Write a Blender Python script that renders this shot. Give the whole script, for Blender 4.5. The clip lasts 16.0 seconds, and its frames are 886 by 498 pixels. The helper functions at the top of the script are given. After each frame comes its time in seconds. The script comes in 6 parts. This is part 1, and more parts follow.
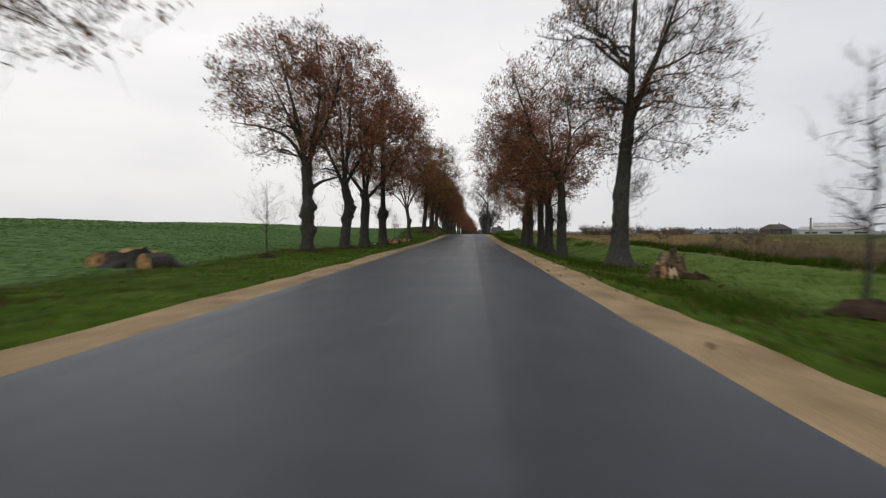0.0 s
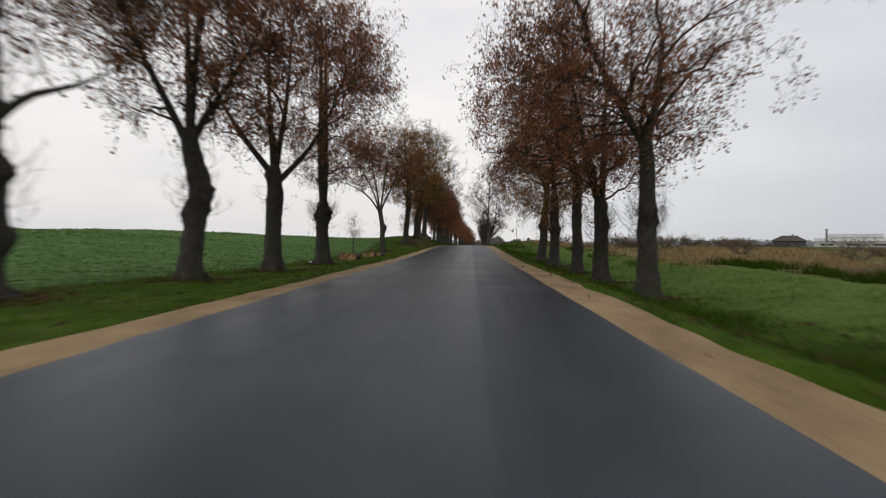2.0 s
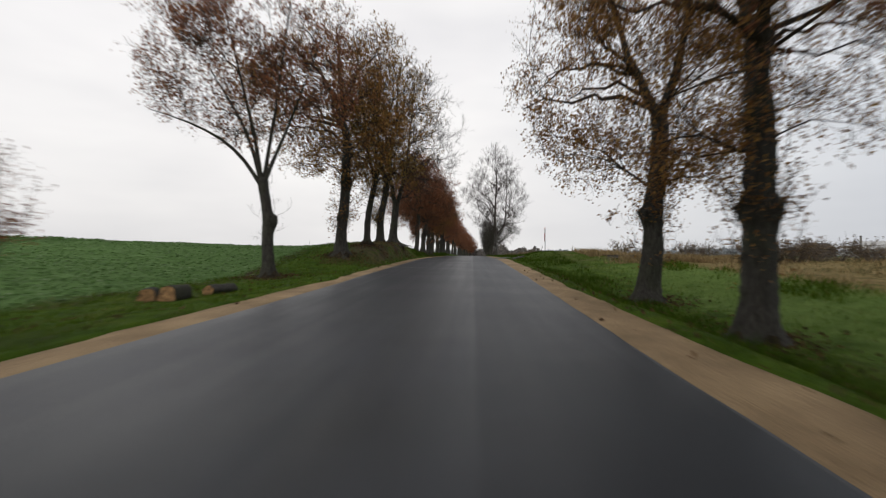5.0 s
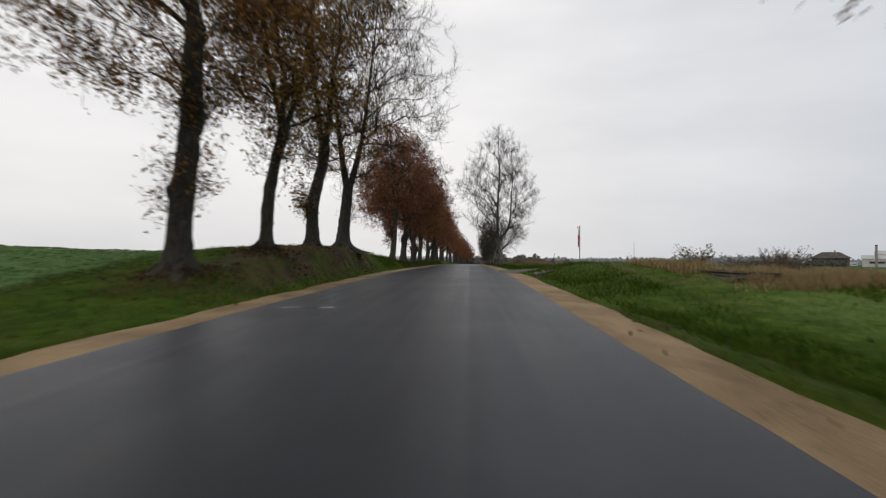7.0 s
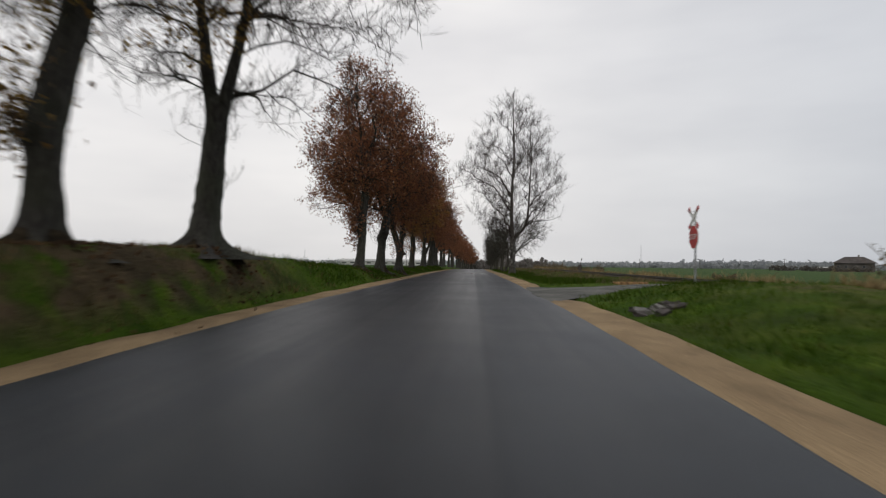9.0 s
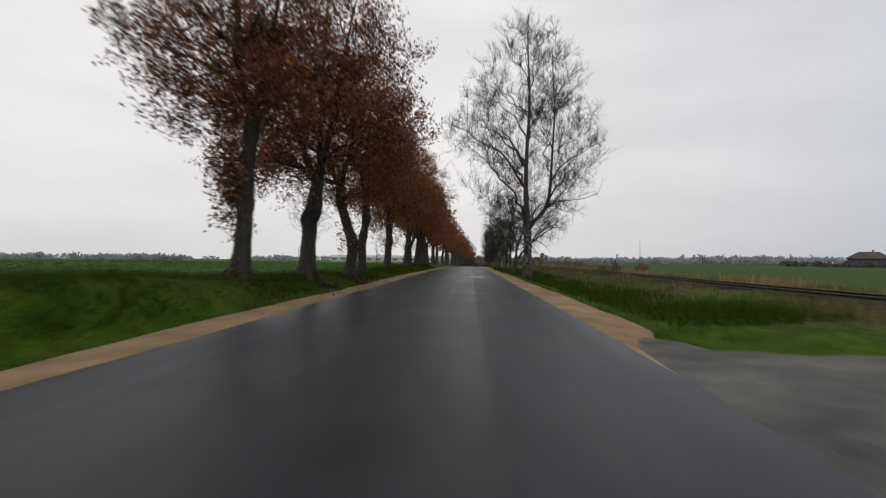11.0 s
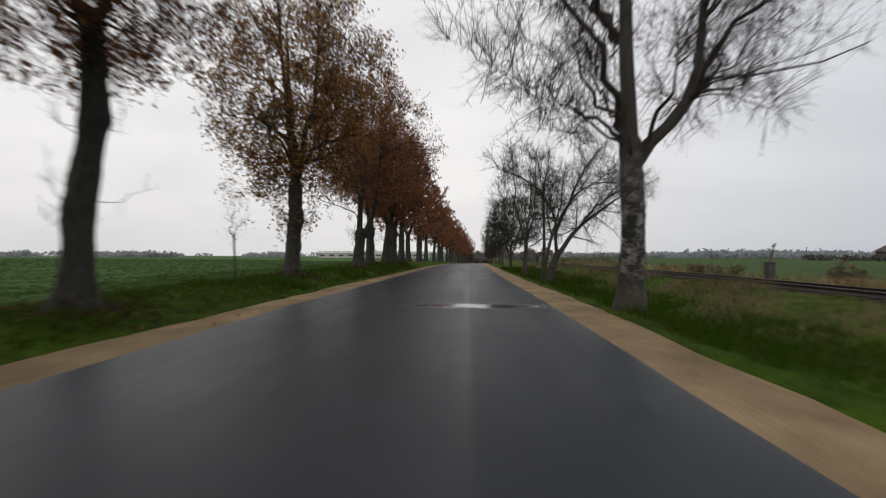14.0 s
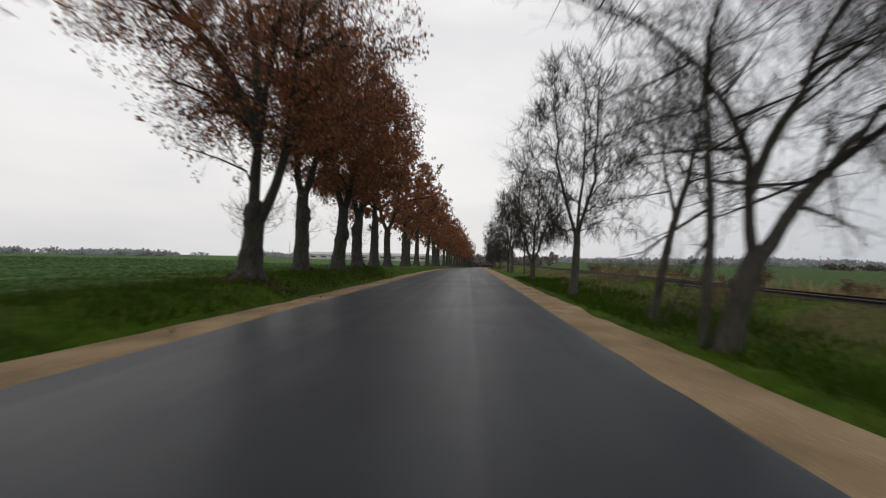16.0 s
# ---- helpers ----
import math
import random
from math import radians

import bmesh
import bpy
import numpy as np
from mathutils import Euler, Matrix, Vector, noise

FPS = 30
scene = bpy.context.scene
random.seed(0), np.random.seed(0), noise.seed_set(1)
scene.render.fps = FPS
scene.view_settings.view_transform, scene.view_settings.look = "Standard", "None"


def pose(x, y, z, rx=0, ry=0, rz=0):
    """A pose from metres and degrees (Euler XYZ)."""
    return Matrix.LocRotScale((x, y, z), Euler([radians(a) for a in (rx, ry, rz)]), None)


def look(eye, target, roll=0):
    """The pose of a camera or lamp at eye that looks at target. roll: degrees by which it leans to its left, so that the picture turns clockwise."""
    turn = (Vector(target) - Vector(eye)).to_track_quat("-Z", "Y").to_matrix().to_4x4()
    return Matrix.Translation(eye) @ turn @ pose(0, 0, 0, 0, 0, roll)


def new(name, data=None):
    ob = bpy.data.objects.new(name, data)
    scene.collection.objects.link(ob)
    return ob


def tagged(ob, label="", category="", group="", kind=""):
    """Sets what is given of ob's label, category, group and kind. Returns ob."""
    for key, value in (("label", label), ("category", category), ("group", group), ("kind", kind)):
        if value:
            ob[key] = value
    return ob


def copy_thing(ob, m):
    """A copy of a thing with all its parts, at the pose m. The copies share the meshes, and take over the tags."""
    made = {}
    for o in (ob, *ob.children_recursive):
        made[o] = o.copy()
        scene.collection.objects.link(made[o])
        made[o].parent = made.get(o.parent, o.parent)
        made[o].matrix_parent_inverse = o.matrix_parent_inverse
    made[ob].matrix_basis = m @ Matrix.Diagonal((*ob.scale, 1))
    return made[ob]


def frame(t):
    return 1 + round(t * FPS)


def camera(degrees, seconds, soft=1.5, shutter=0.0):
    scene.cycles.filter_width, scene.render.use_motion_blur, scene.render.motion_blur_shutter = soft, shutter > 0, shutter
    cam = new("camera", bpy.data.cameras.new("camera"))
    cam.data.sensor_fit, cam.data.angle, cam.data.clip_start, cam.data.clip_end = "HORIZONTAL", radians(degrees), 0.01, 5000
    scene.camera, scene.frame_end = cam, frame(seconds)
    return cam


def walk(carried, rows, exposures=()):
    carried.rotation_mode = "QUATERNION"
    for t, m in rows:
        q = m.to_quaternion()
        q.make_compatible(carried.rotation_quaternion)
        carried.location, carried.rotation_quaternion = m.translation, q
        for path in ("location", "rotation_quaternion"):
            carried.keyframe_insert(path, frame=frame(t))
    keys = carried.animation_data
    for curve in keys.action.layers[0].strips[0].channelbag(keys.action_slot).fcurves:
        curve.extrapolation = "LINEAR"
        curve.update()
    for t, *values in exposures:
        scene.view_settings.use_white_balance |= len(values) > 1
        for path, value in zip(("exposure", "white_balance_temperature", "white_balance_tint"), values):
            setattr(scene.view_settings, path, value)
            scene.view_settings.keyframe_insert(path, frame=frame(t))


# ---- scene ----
# ---- camera ----
cam = camera(78.0, 16.0, soft=1.2, shutter=0.7)
ROWS = [
    (0.0, 0.679, 1.227, 1.193, 3.123, -1.447, -0.016),
    (0.5, 0.712, 6.454, 1.217, 3.249, -1.125, 0.054),
    (1.0, 0.727, 11.780, 1.268, 3.201, -0.650, -0.240),
    (1.5, 0.732, 17.072, 1.319, 3.050, -0.487, -0.344),
    (2.0, 0.741, 21.571, 1.366, 2.944, -0.357, -0.218),
    (2.5, 0.750, 26.748, 1.430, 2.872, 0.005, -0.483),
    (3.0, 0.744, 31.992, 1.494, 2.857, 0.232, -0.338),
    (3.5, 0.737, 37.080, 1.548, 2.859, 0.389, -0.483),
    (4.0, 0.777, 42.231, 1.592, 3.030, 0.413, -0.744),
    (4.5, 0.816, 47.339, 1.635, 3.112, 0.473, -0.034),
    (7.0, 0.884, 69.055, 1.968, 2.764, 1.275, -0.416),
    (7.5, 0.833, 73.080, 2.056, 2.796, 1.443, -0.603),
    (8.0, 0.824, 76.963, 2.141, 2.889, 1.541, -0.362),
    (8.5, 0.775, 80.933, 2.225, 3.005, 1.567, -0.458),
    (9.0, 0.748, 84.746, 2.299, 3.157, 1.608, -0.617),
    (11.5, 0.685, 104.408, 2.559, 2.662, 1.118, -0.573),
    (12.0, 0.713, 108.130, 2.584, 2.551, 1.086, -0.860),
    (12.5, 0.741, 111.794, 2.598, 2.554, 0.895, -0.628),
    (13.0, 0.789, 115.842, 2.601, 2.597, 0.802, -0.593),
    (13.5, 0.837, 119.931, 2.605, 2.640, 0.799, -0.519),
    (14.0, 0.848, 124.027, 2.609, 2.673, 0.732, -0.137),
    (14.5, 0.859, 128.307, 2.618, 2.749, 0.842, -0.285),
    (15.0, 0.852, 132.358, 2.628, 2.632, 1.000, -0.548),
    (15.5, 0.820, 136.519, 2.638, 2.514, 1.189, -0.953),
    (16.0, 0.750, 140.867, 2.643, 2.627, 1.056, -1.052),
]
EXPOSURES = [(0.0, 0.1), (2.0, 0.04), (3.0, 0.02), (4.5, 0.1), (7.0, 0.04), (9.0, -0.04), (12.0, -0.04), (14.5, 0.02), (16.0, 0.02)]
walk(cam, [(t, pose(x, y, z, 90 + pitch, roll, yaw)) for t, x, y, z, yaw, pitch, roll in ROWS], EXPOSURES)

# ---- sky and light ----
world = bpy.data.worlds.new("overcast_sky")
scene.world = world
world.use_nodes = True
wn, wl = world.node_tree.nodes, world.node_tree.links
wn.clear()
w_out = wn.new("ShaderNodeOutputWorld")
w_bg = wn.new("ShaderNodeBackground")
w_sky = wn.new("ShaderNodeTexSky")
w_sky.sky_type = "NISHITA"
w_sky.sun_disc = False
w_sky.sun_elevation, w_sky.sun_rotation = radians(28), radians(150)
w_sky.air_density, w_sky.dust_density = 1.0, 6.0
w_grey = wn.new("ShaderNodeMixRGB")
w_grey.inputs[0].default_value = 0.97
w_co = wn.new("ShaderNodeTexCoord")
w_map = wn.new("ShaderNodeMapping")
w_map.inputs["Scale"].default_value = (1.0, 1.0, 3.6)
w_noise = wn.new("ShaderNodeTexNoise")
w_noise.inputs["Scale"].default_value = 1.7
w_noise.inputs["Detail"].default_value = 4.0
w_ramp = wn.new("ShaderNodeValToRGB")
w_ramp.color_ramp.elements[0].position, w_ramp.color_ramp.elements[0].color = 0.3, (7.5, 7.49, 7.66, 1)
w_ramp.color_ramp.elements[1].position, w_ramp.color_ramp.elements[1].color = 0.72, (9.75, 9.63, 9.54, 1)
wl.new(w_co.outputs["Generated"], w_map.inputs["Vector"])
wl.new(w_map.outputs[0], w_noise.inputs["Vector"])
wl.new(w_noise.outputs["Fac"], w_ramp.inputs[0])
wl.new(w_sky.outputs[0], w_grey.inputs[1])
wl.new(w_ramp.outputs[0], w_grey.inputs[2])
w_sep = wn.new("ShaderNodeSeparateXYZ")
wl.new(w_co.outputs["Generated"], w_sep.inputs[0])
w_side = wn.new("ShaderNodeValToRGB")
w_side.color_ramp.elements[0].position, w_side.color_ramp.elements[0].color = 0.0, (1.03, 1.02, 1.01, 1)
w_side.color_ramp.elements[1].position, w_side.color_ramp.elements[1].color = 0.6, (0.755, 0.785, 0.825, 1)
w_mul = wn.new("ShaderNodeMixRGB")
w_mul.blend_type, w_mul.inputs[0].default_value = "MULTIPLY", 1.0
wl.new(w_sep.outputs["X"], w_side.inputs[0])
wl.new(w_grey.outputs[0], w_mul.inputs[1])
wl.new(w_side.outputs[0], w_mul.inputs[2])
w_up = wn.new("ShaderNodeValToRGB")
w_up.color_ramp.elements[0].position, w_up.color_ramp.elements[0].color = 0.0, (0.93, 0.93, 0.93, 1)
w_up.color_ramp.elements[1].position, w_up.color_ramp.elements[1].color = 0.34, (1.04, 1.04, 1.05, 1)
w_mul2 = wn.new("ShaderNodeMixRGB")
w_mul2.blend_type, w_mul2.inputs[0].default_value = "MULTIPLY", 1.0
wl.new(w_sep.outputs["Z"], w_up.inputs[0])
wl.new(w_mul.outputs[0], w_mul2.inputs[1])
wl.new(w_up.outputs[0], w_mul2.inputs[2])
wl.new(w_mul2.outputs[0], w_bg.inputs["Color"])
w_bg.inputs["Strength"].default_value = 0.095
wl.new(w_bg.outputs[0], w_out.inputs[0])

sun_data = bpy.data.lights.new("sun", "SUN")
sun_data.energy, sun_data.angle, sun_data.color = 0.5, radians(40), (1.0, 0.96, 0.9)
sun = new("sun", sun_data)
sun.matrix_world = look((-40, -60, 70), (0, 60, 0))


# ---- materials ----
def material(name, rough=0.85, spec=0.3):
    m = bpy.data.materials.new(name)
    m.use_nodes = True
    b = m.node_tree.nodes["Principled BSDF"]
    b.inputs["Roughness"].default_value = rough
    b.inputs["Specular IOR Level"].default_value = spec
    return m, m.node_tree.nodes, m.node_tree.links, b


def coords(nodes, links, scale=(1, 1, 1)):
    g = nodes.new("ShaderNodeNewGeometry")
    mp = nodes.new("ShaderNodeMapping")
    mp.inputs["Scale"].default_value = scale
    links.new(g.outputs["Position"], mp.inputs["Vector"])
    return mp.outputs[0]


def noise_node(nodes, links, vec, scale, detail=3.0, rough=0.55):
    n = nodes.new("ShaderNodeTexNoise")
    n.inputs["Scale"].default_value, n.inputs["Detail"].default_value = scale, detail
    n.inputs["Roughness"].default_value = rough
    if vec is not None:
        links.new(vec, n.inputs["Vector"])
    return n.outputs["Fac"]


def ramp(nodes, links, fac, stops):
    r = nodes.new("ShaderNodeValToRGB")
    while len(r.color_ramp.elements) < len(stops):
        r.color_ramp.elements.new(0.5)
    for e, (p, c) in zip(r.color_ramp.elements, stops):
        e.position, e.color = p, (*c, 1) if len(c) == 3 else c
    links.new(fac, r.inputs[0])
    return r.outputs[0]


def mix(nodes, links, fac, a, b, mode="MIX"):
    m = nodes.new("ShaderNodeMixRGB")
    m.blend_type = mode
    for i, v in enumerate((fac, a, b)):
        if isinstance(v, (int, float)):
            m.inputs[i].default_value = v
        elif isinstance(v, tuple):
            m.inputs[i].default_value = (*v, 1)
        else:
            links.new(v, m.inputs[i])
    return m.outputs[0]


def bump(nodes, links, b, height, strength=0.4, dist=0.02):
    n = nodes.new("ShaderNodeBump")
    n.inputs["Strength"].default_value, n.inputs["Distance"].default_value = strength, dist
    links.new(height, n.inputs["Height"])
    links.new(n.outputs[0], b.inputs["Normal"])


def two_tone(name, dark, light, scale=4.0, fine=60.0, rough=0.85, spec=0.3, bump_s=0.4, bump_d=0.02, stretch=(1, 1, 1)):
    m, n, l, b = material(name, rough, spec)
    v = coords(n, l, stretch)
    big, small = noise_node(n, l, v, scale), noise_node(n, l, v, fine, 2.0)
    c1 = ramp(n, l, big, [(0.3, dark), (0.7, light)])
    c2 = ramp(n, l, small, [(0.3, (0.6, 0.6, 0.6)), (0.7, (1.25, 1.25, 1.25))])
    l.new(mix(n, l, 1.0, c1, c2, "MULTIPLY"), b.inputs["Base Color"])
    bump(n, l, b, small, bump_s, bump_d)
    return m


def asphalt_material():
    m, n, l, b = material("damp_asphalt", 0.5, 0.14)
    v = coords(n, l)
    g = n.new("ShaderNodeNewGeometry")
    sep = n.new("ShaderNodeSeparateXYZ")
    l.new(g.outputs["Position"], sep.inputs[0])
    grain = noise_node(n, l, v, 140, 2.0)
    patch = noise_node(n, l, v, 0.35, 4.0)
    streak = noise_node(n, l, coords(n, l, (2.2, 0.05, 1)), 1.0, 3.0)
    c = ramp(n, l, patch, [(0.3, (0.0160, 0.0186, 0.0230)), (0.7, (0.0258, 0.0292, 0.0350))])
    damp = n.new("ShaderNodeMapRange")
    damp.inputs["From Min"].default_value, damp.inputs["From Max"].default_value = 30.0, 40.0
    damp.inputs["To Min"].default_value, damp.inputs["To Max"].default_value = 1.7, 1.02
    way = n.new("ShaderNodeMath")
    way.operation = "MULTIPLY_ADD"
    l.new(patch, way.inputs[0])
    way.inputs[1].default_value = 8.0
    l.new(sep.outputs["Y"], way.inputs[2])
    l.new(way.outputs[0], damp.inputs["Value"])
    c = mix(n, l, 1.0, c, damp.outputs[0], "MULTIPLY")
    c = mix(n, l, 1.0, c, ramp(n, l, noise_node(n, l, v, 1.1, 4.0, 0.6), [(0.3, (0.82, 0.82, 0.82)), (0.7, (1.15, 1.15, 1.15))]), "MULTIPLY")
    c = mix(n, l, 1.0, c, ramp(n, l, streak, [(0.3, (0.8, 0.8, 0.8)), (0.7, (1.15, 1.15, 1.15))]), "MULTIPLY")
    c = mix(n, l, 1.0, c, ramp(n, l, grain, [(0.3, (0.7, 0.7, 0.7)), (0.75, (1.4, 1.4, 1.4))]), "MULTIPLY")
    # sky sheen painted as paler eastern lane colour, last meadow tree to side road
    def ease(source, lo, hi, top):
        r = n.new("ShaderNodeMapRange")
        r.inputs["From Min"].default_value, r.inputs["From Max"].default_value = lo, hi
        r.inputs["To Min"].default_value, r.inputs["To Max"].default_value = 0.0, top
        l.new(sep.outputs[source], r.inputs["Value"])
        return r.outputs[0]
    lane_sheen = mix(n, l, 1.0, ease("X", 0.85, 1.1, 1.0), mix(n, l, 1.0, ease("Y", 62.0, 72.0, 1.0), ease("Y", 122.0, 108.0, 1.0), "MULTIPLY"), "MULTIPLY")
    c = mix(n, l, lane_sheen, c, mix(n, l, 1.0, c, (1.4, 1.4, 1.4), "MULTIPLY"))
    # the two lanes were laid side by side and meet in a seam
    wander = n.new("ShaderNodeMath")
    wander.operation = "MULTIPLY_ADD"
    l.new(noise_node(n, l, v, 0.5, 3.0), wander.inputs[0])
    wander.inputs[1].default_value = 0.10
    l.new(sep.outputs["X"], wander.inputs[2])
    seam = n.new("ShaderNodeMapRange")
    seam.inputs["From Min"].default_value, seam.inputs["From Max"].default_value = 0.90, 0.96
    l.new(wander.outputs[0], seam.inputs["Value"])
    c = mix(n, l, seam.outputs[0], mix(n, l, 1.0, c, (1.05, 1.045, 1.04), "MULTIPLY"), mix(n, l, 1.0, c, (0.93, 0.935, 0.94), "MULTIPLY"))
    l.new(c, b.inputs["Base Color"])
    lane = n.new("ShaderNodeMapRange")
    lane.inputs["From Min"].default_value, lane.inputs["From Max"].default_value = 0.84, 0.92
    lane.inputs["To Min"].default_value, lane.inputs["To Max"].default_value = 0.0, 0.05
    l.new(sep.outputs["X"], lane.inputs["Value"])
    wet = ramp(n, l, mix(n, l, 0.5, patch, streak), [(0.35, (0.35, 0.35, 0.35)), (0.65, (0.47, 0.47, 0.47))])
    add = n.new("ShaderNodeMath")
    l.new(wet, add.inputs[0])
    l.new(lane.outputs[0], add.inputs[1])
    # shallow water lying in worn hollows
    def hollow(cx, cy, rx, ry):
        off = n.new("ShaderNodeVectorMath")
        off.operation = "SUBTRACT"
        l.new(g.outputs["Position"], off.inputs[0])
        off.inputs[1].default_value = (cx, cy, 0)
        sc = n.new("ShaderNodeVectorMath")
        sc.operation = "MULTIPLY"
        l.new(off.outputs[0], sc.inputs[0])
        sc.inputs[1].default_value = (1 / rx, 1 / ry, 0)
        ln = n.new("ShaderNodeVectorMath")
        ln.operation = "LENGTH"
        l.new(sc.outputs[0], ln.inputs[0])
        ad = n.new("ShaderNodeMath")
        ad.operation = "MULTIPLY_ADD"
        l.new(noise_node(n, l, v, 1.6, 3.0), ad.inputs[0])
        ad.inputs[1].default_value = 0.65
        l.new(ln.outputs["Value"], ad.inputs[2])
        return ramp(n, l, ad.outputs[0], [(0.62, (1, 1, 1)), (1.2, (0, 0, 0))])
    water = mix(n, l, 1.0, hollow(1.35, 136.85, 3.1, 1.05), hollow(-2.4, 80.05, 1.0, 0.22), "LIGHTEN")
    l.new(mix(n, l, water, add.outputs[0], (0.09, 0.09, 0.09)), b.inputs["Roughness"])
    bump(n, l, b, mix(n, l, water, grain, (0.5, 0.5, 0.5)), 0.35, 0.006)
    return m


def ground_material():
    m, n, l, b = material("verge_field_meadow", 0.95, 0.05)
    v = coords(n, l)
    g = n.new("ShaderNodeNewGeometry")
    sep = n.new("ShaderNodeSeparateXYZ")
    l.new(g.outputs["Position"], sep.inputs[0])
    big, mid, fine = noise_node(n, l, v, 0.18, 4.0), noise_node(n, l, v, 1.3, 4.0), noise_node(n, l, v, 22.0, 3.0)
    wob = n.new("ShaderNodeMath")
    wob.operation = "MULTIPLY_ADD"
    l.new(mid, wob.inputs[0])
    wob.inputs[1].default_value = 1.6
    l.new(sep.outputs["X"], wob.inputs[2])
    grass = ramp(n, l, mid, [(0.25, (0.024, 0.050, 0.004)), (0.5, (0.050, 0.094, 0.007)), (0.75, (0.088, 0.124, 0.014))])
    grass = mix(n, l, ramp(n, l, big, [(0.5, (0, 0, 0)), (0.72, (0.6, 0.6, 0.6))]), grass, (0.050, 0.045, 0.017))
    tuft = noise_node(n, l, coords(n, l, (1.0, 0.6, 1)), 1.1, 5.0, 0.65)
    grass = mix(n, l, ramp(n, l, tuft, [(0.36, (0.5, 0.5, 0.5)), (0.50, (0, 0, 0))]), grass, (0.020, 0.040, 0.006))
    grass = mix(n, l, ramp(n, l, tuft, [(0.58, (0, 0, 0)), (0.72, (0.6, 0.6, 0.6))]), grass, (0.070, 0.076, 0.020))
    rows = noise_node(n, l, coords(n, l, (0.5, 3.0, 1)), 1.6, 4.0)
    crop = ramp(n, l, rows, [(0.3, (0.046, 0.088, 0.025)), (0.5, (0.066, 0.120, 0.035)), (0.75, (0.100, 0.158, 0.062))])
    tan = ramp(n, l, mid, [(0.25, (0.052, 0.060, 0.022)), (0.5, (0.105, 0.090, 0.038)), (0.75, (0.18, 0.135, 0.060))])
    far = ramp(n, l, big, [(0.35, (0.035, 0.075, 0.022)), (0.65, (0.08, 0.085, 0.035))])

    def step(source, lo, hi):
        r = n.new("ShaderNodeMapRange")
        r.inputs["From Min"].default_value, r.inputs["From Max"].default_value = lo, hi
        l.new(source, r.inputs["Value"])
        return r.outputs[0]
    lawn = mix(n, l, 1.0, step(wob.outputs[0], 8.6, 10.4), mix(n, l, 1.0, step(sep.outputs["Y"], 92.0, 84.0), ramp(n, l, big, [(0.3, (0.5, 0.5, 0.5)), (0.55, (1, 1, 1))]), "MULTIPLY"), "MULTIPLY")
    grass = mix(n, l, lawn, grass, ramp(n, l, mid, [(0.3, (0.086, 0.142, 0.028)), (0.7, (0.126, 0.188, 0.046))]))
    lush = mix(n, l, 1.0, crop, (1.32, 1.32, 1.32), "MULTIPLY")
    crop = mix(n, l, step(sep.outputs["Y"], 104.0, 84.0), crop, lush)
    nearer = n.new("ShaderNodeMapRange")
    nearer.inputs["From Min"].default_value, nearer.inputs["From Max"].default_value = 103.0, 113.0
    nearer.inputs["To Min"].default_value, nearer.inputs["To Max"].default_value = 0.0, -2.3
    l.new(sep.outputs["Y"], nearer.inputs["Value"])
    side = n.new("ShaderNodeMath")
    l.new(wob.outputs[0], side.inputs[0])
    l.new(nearer.outputs[0], side.inputs[1])
    c = mix(n, l, step(side.outputs[0], -8.6, -9.3), grass, crop)
    furrow = mix(n, l, 1.0, step(side.outputs[0], -8.1, -8.7), step(side.outputs[0], -9.7, -9.1), "MULTIPLY")
    furrow = mix(n, l, 1.0, furrow, ramp(n, l, noise_node(n, l, v, 0.8, 4.0), [(0.4, (0.1, 0.1, 0.1)), (0.6, (0.9, 0.9, 0.9))]), "MULTIPLY")
    c = mix(n, l, furrow, c, ramp(n, l, fine, [(0.3, (0.030, 0.022, 0.014)), (0.7, (0.075, 0.052, 0.032))]))
    c = mix(n, l, step(wob.outputs[0], 15.2, 16.6), c, tan)
    strip_y = mix(n, l, 1.0, step(sep.outputs["Y"], 50.0, 58.0), step(sep.outputs["Y"], 100.0, 90.0), "MULTIPLY")
    strip_y = mix(n, l, 1.0, strip_y, mix(n, l, 1.0, step(wob.outputs[0], 13.4, 14.8), step(wob.outputs[0], 36.0, 26.0), "MULTIPLY"), "MULTIPLY")
    c = mix(n, l, strip_y, c, ramp(n, l, mid, [(0.25, (0.085, 0.078, 0.028)), (0.5, (0.185, 0.140, 0.058)), (0.75, (0.29, 0.205, 0.092))]))
    c = mix(n, l, step(wob.outputs[0], 40.0, 66.0), c, far)
    beyond = mix(n, l, 1.0, step(wob.outputs[0], 16.0, 18.5), step(sep.outputs["Y"], 104.0, 116.0), "MULTIPLY")
    c = mix(n, l, beyond, c, ramp(n, l, mid, [(0.3, (0.040, 0.072, 0.024)), (0.7, (0.068, 0.104, 0.036))]))
    dry = mix(n, l, 1.0, step(wob.outputs[0], 5.8, 8.6), step(sep.outputs["Y"], 80.0, 98.0), "MULTIPLY")
    dry = mix(n, l, 1.0, dry, ramp(n, l, noise_node(n, l, v, 0.42, 4.0, 0.6), [(0.44, (0, 0, 0)), (0.62, (0.7, 0.7, 0.7))]), "MULTIPLY")
    dry = mix(n, l, 1.0, dry, step(wob.outputs[0], 26.0, 22.0), "MULTIPLY")
    c = mix(n, l, dry, c, ramp(n, l, fine, [(0.3, (0.070, 0.046, 0.026)), (0.7, (0.17, 0.125, 0.065))]))
    # bare soil on the steep bank and trodden leaf litter along the verge
    bank = n.new("ShaderNodeMath")
    bank.operation = "MULTIPLY"
    on_bank = mix(n, l, 1.0, step(sep.outputs["Y"], 80.0, 86.0), step(sep.outputs["Y"], 103.0, 98.0), "MULTIPLY")
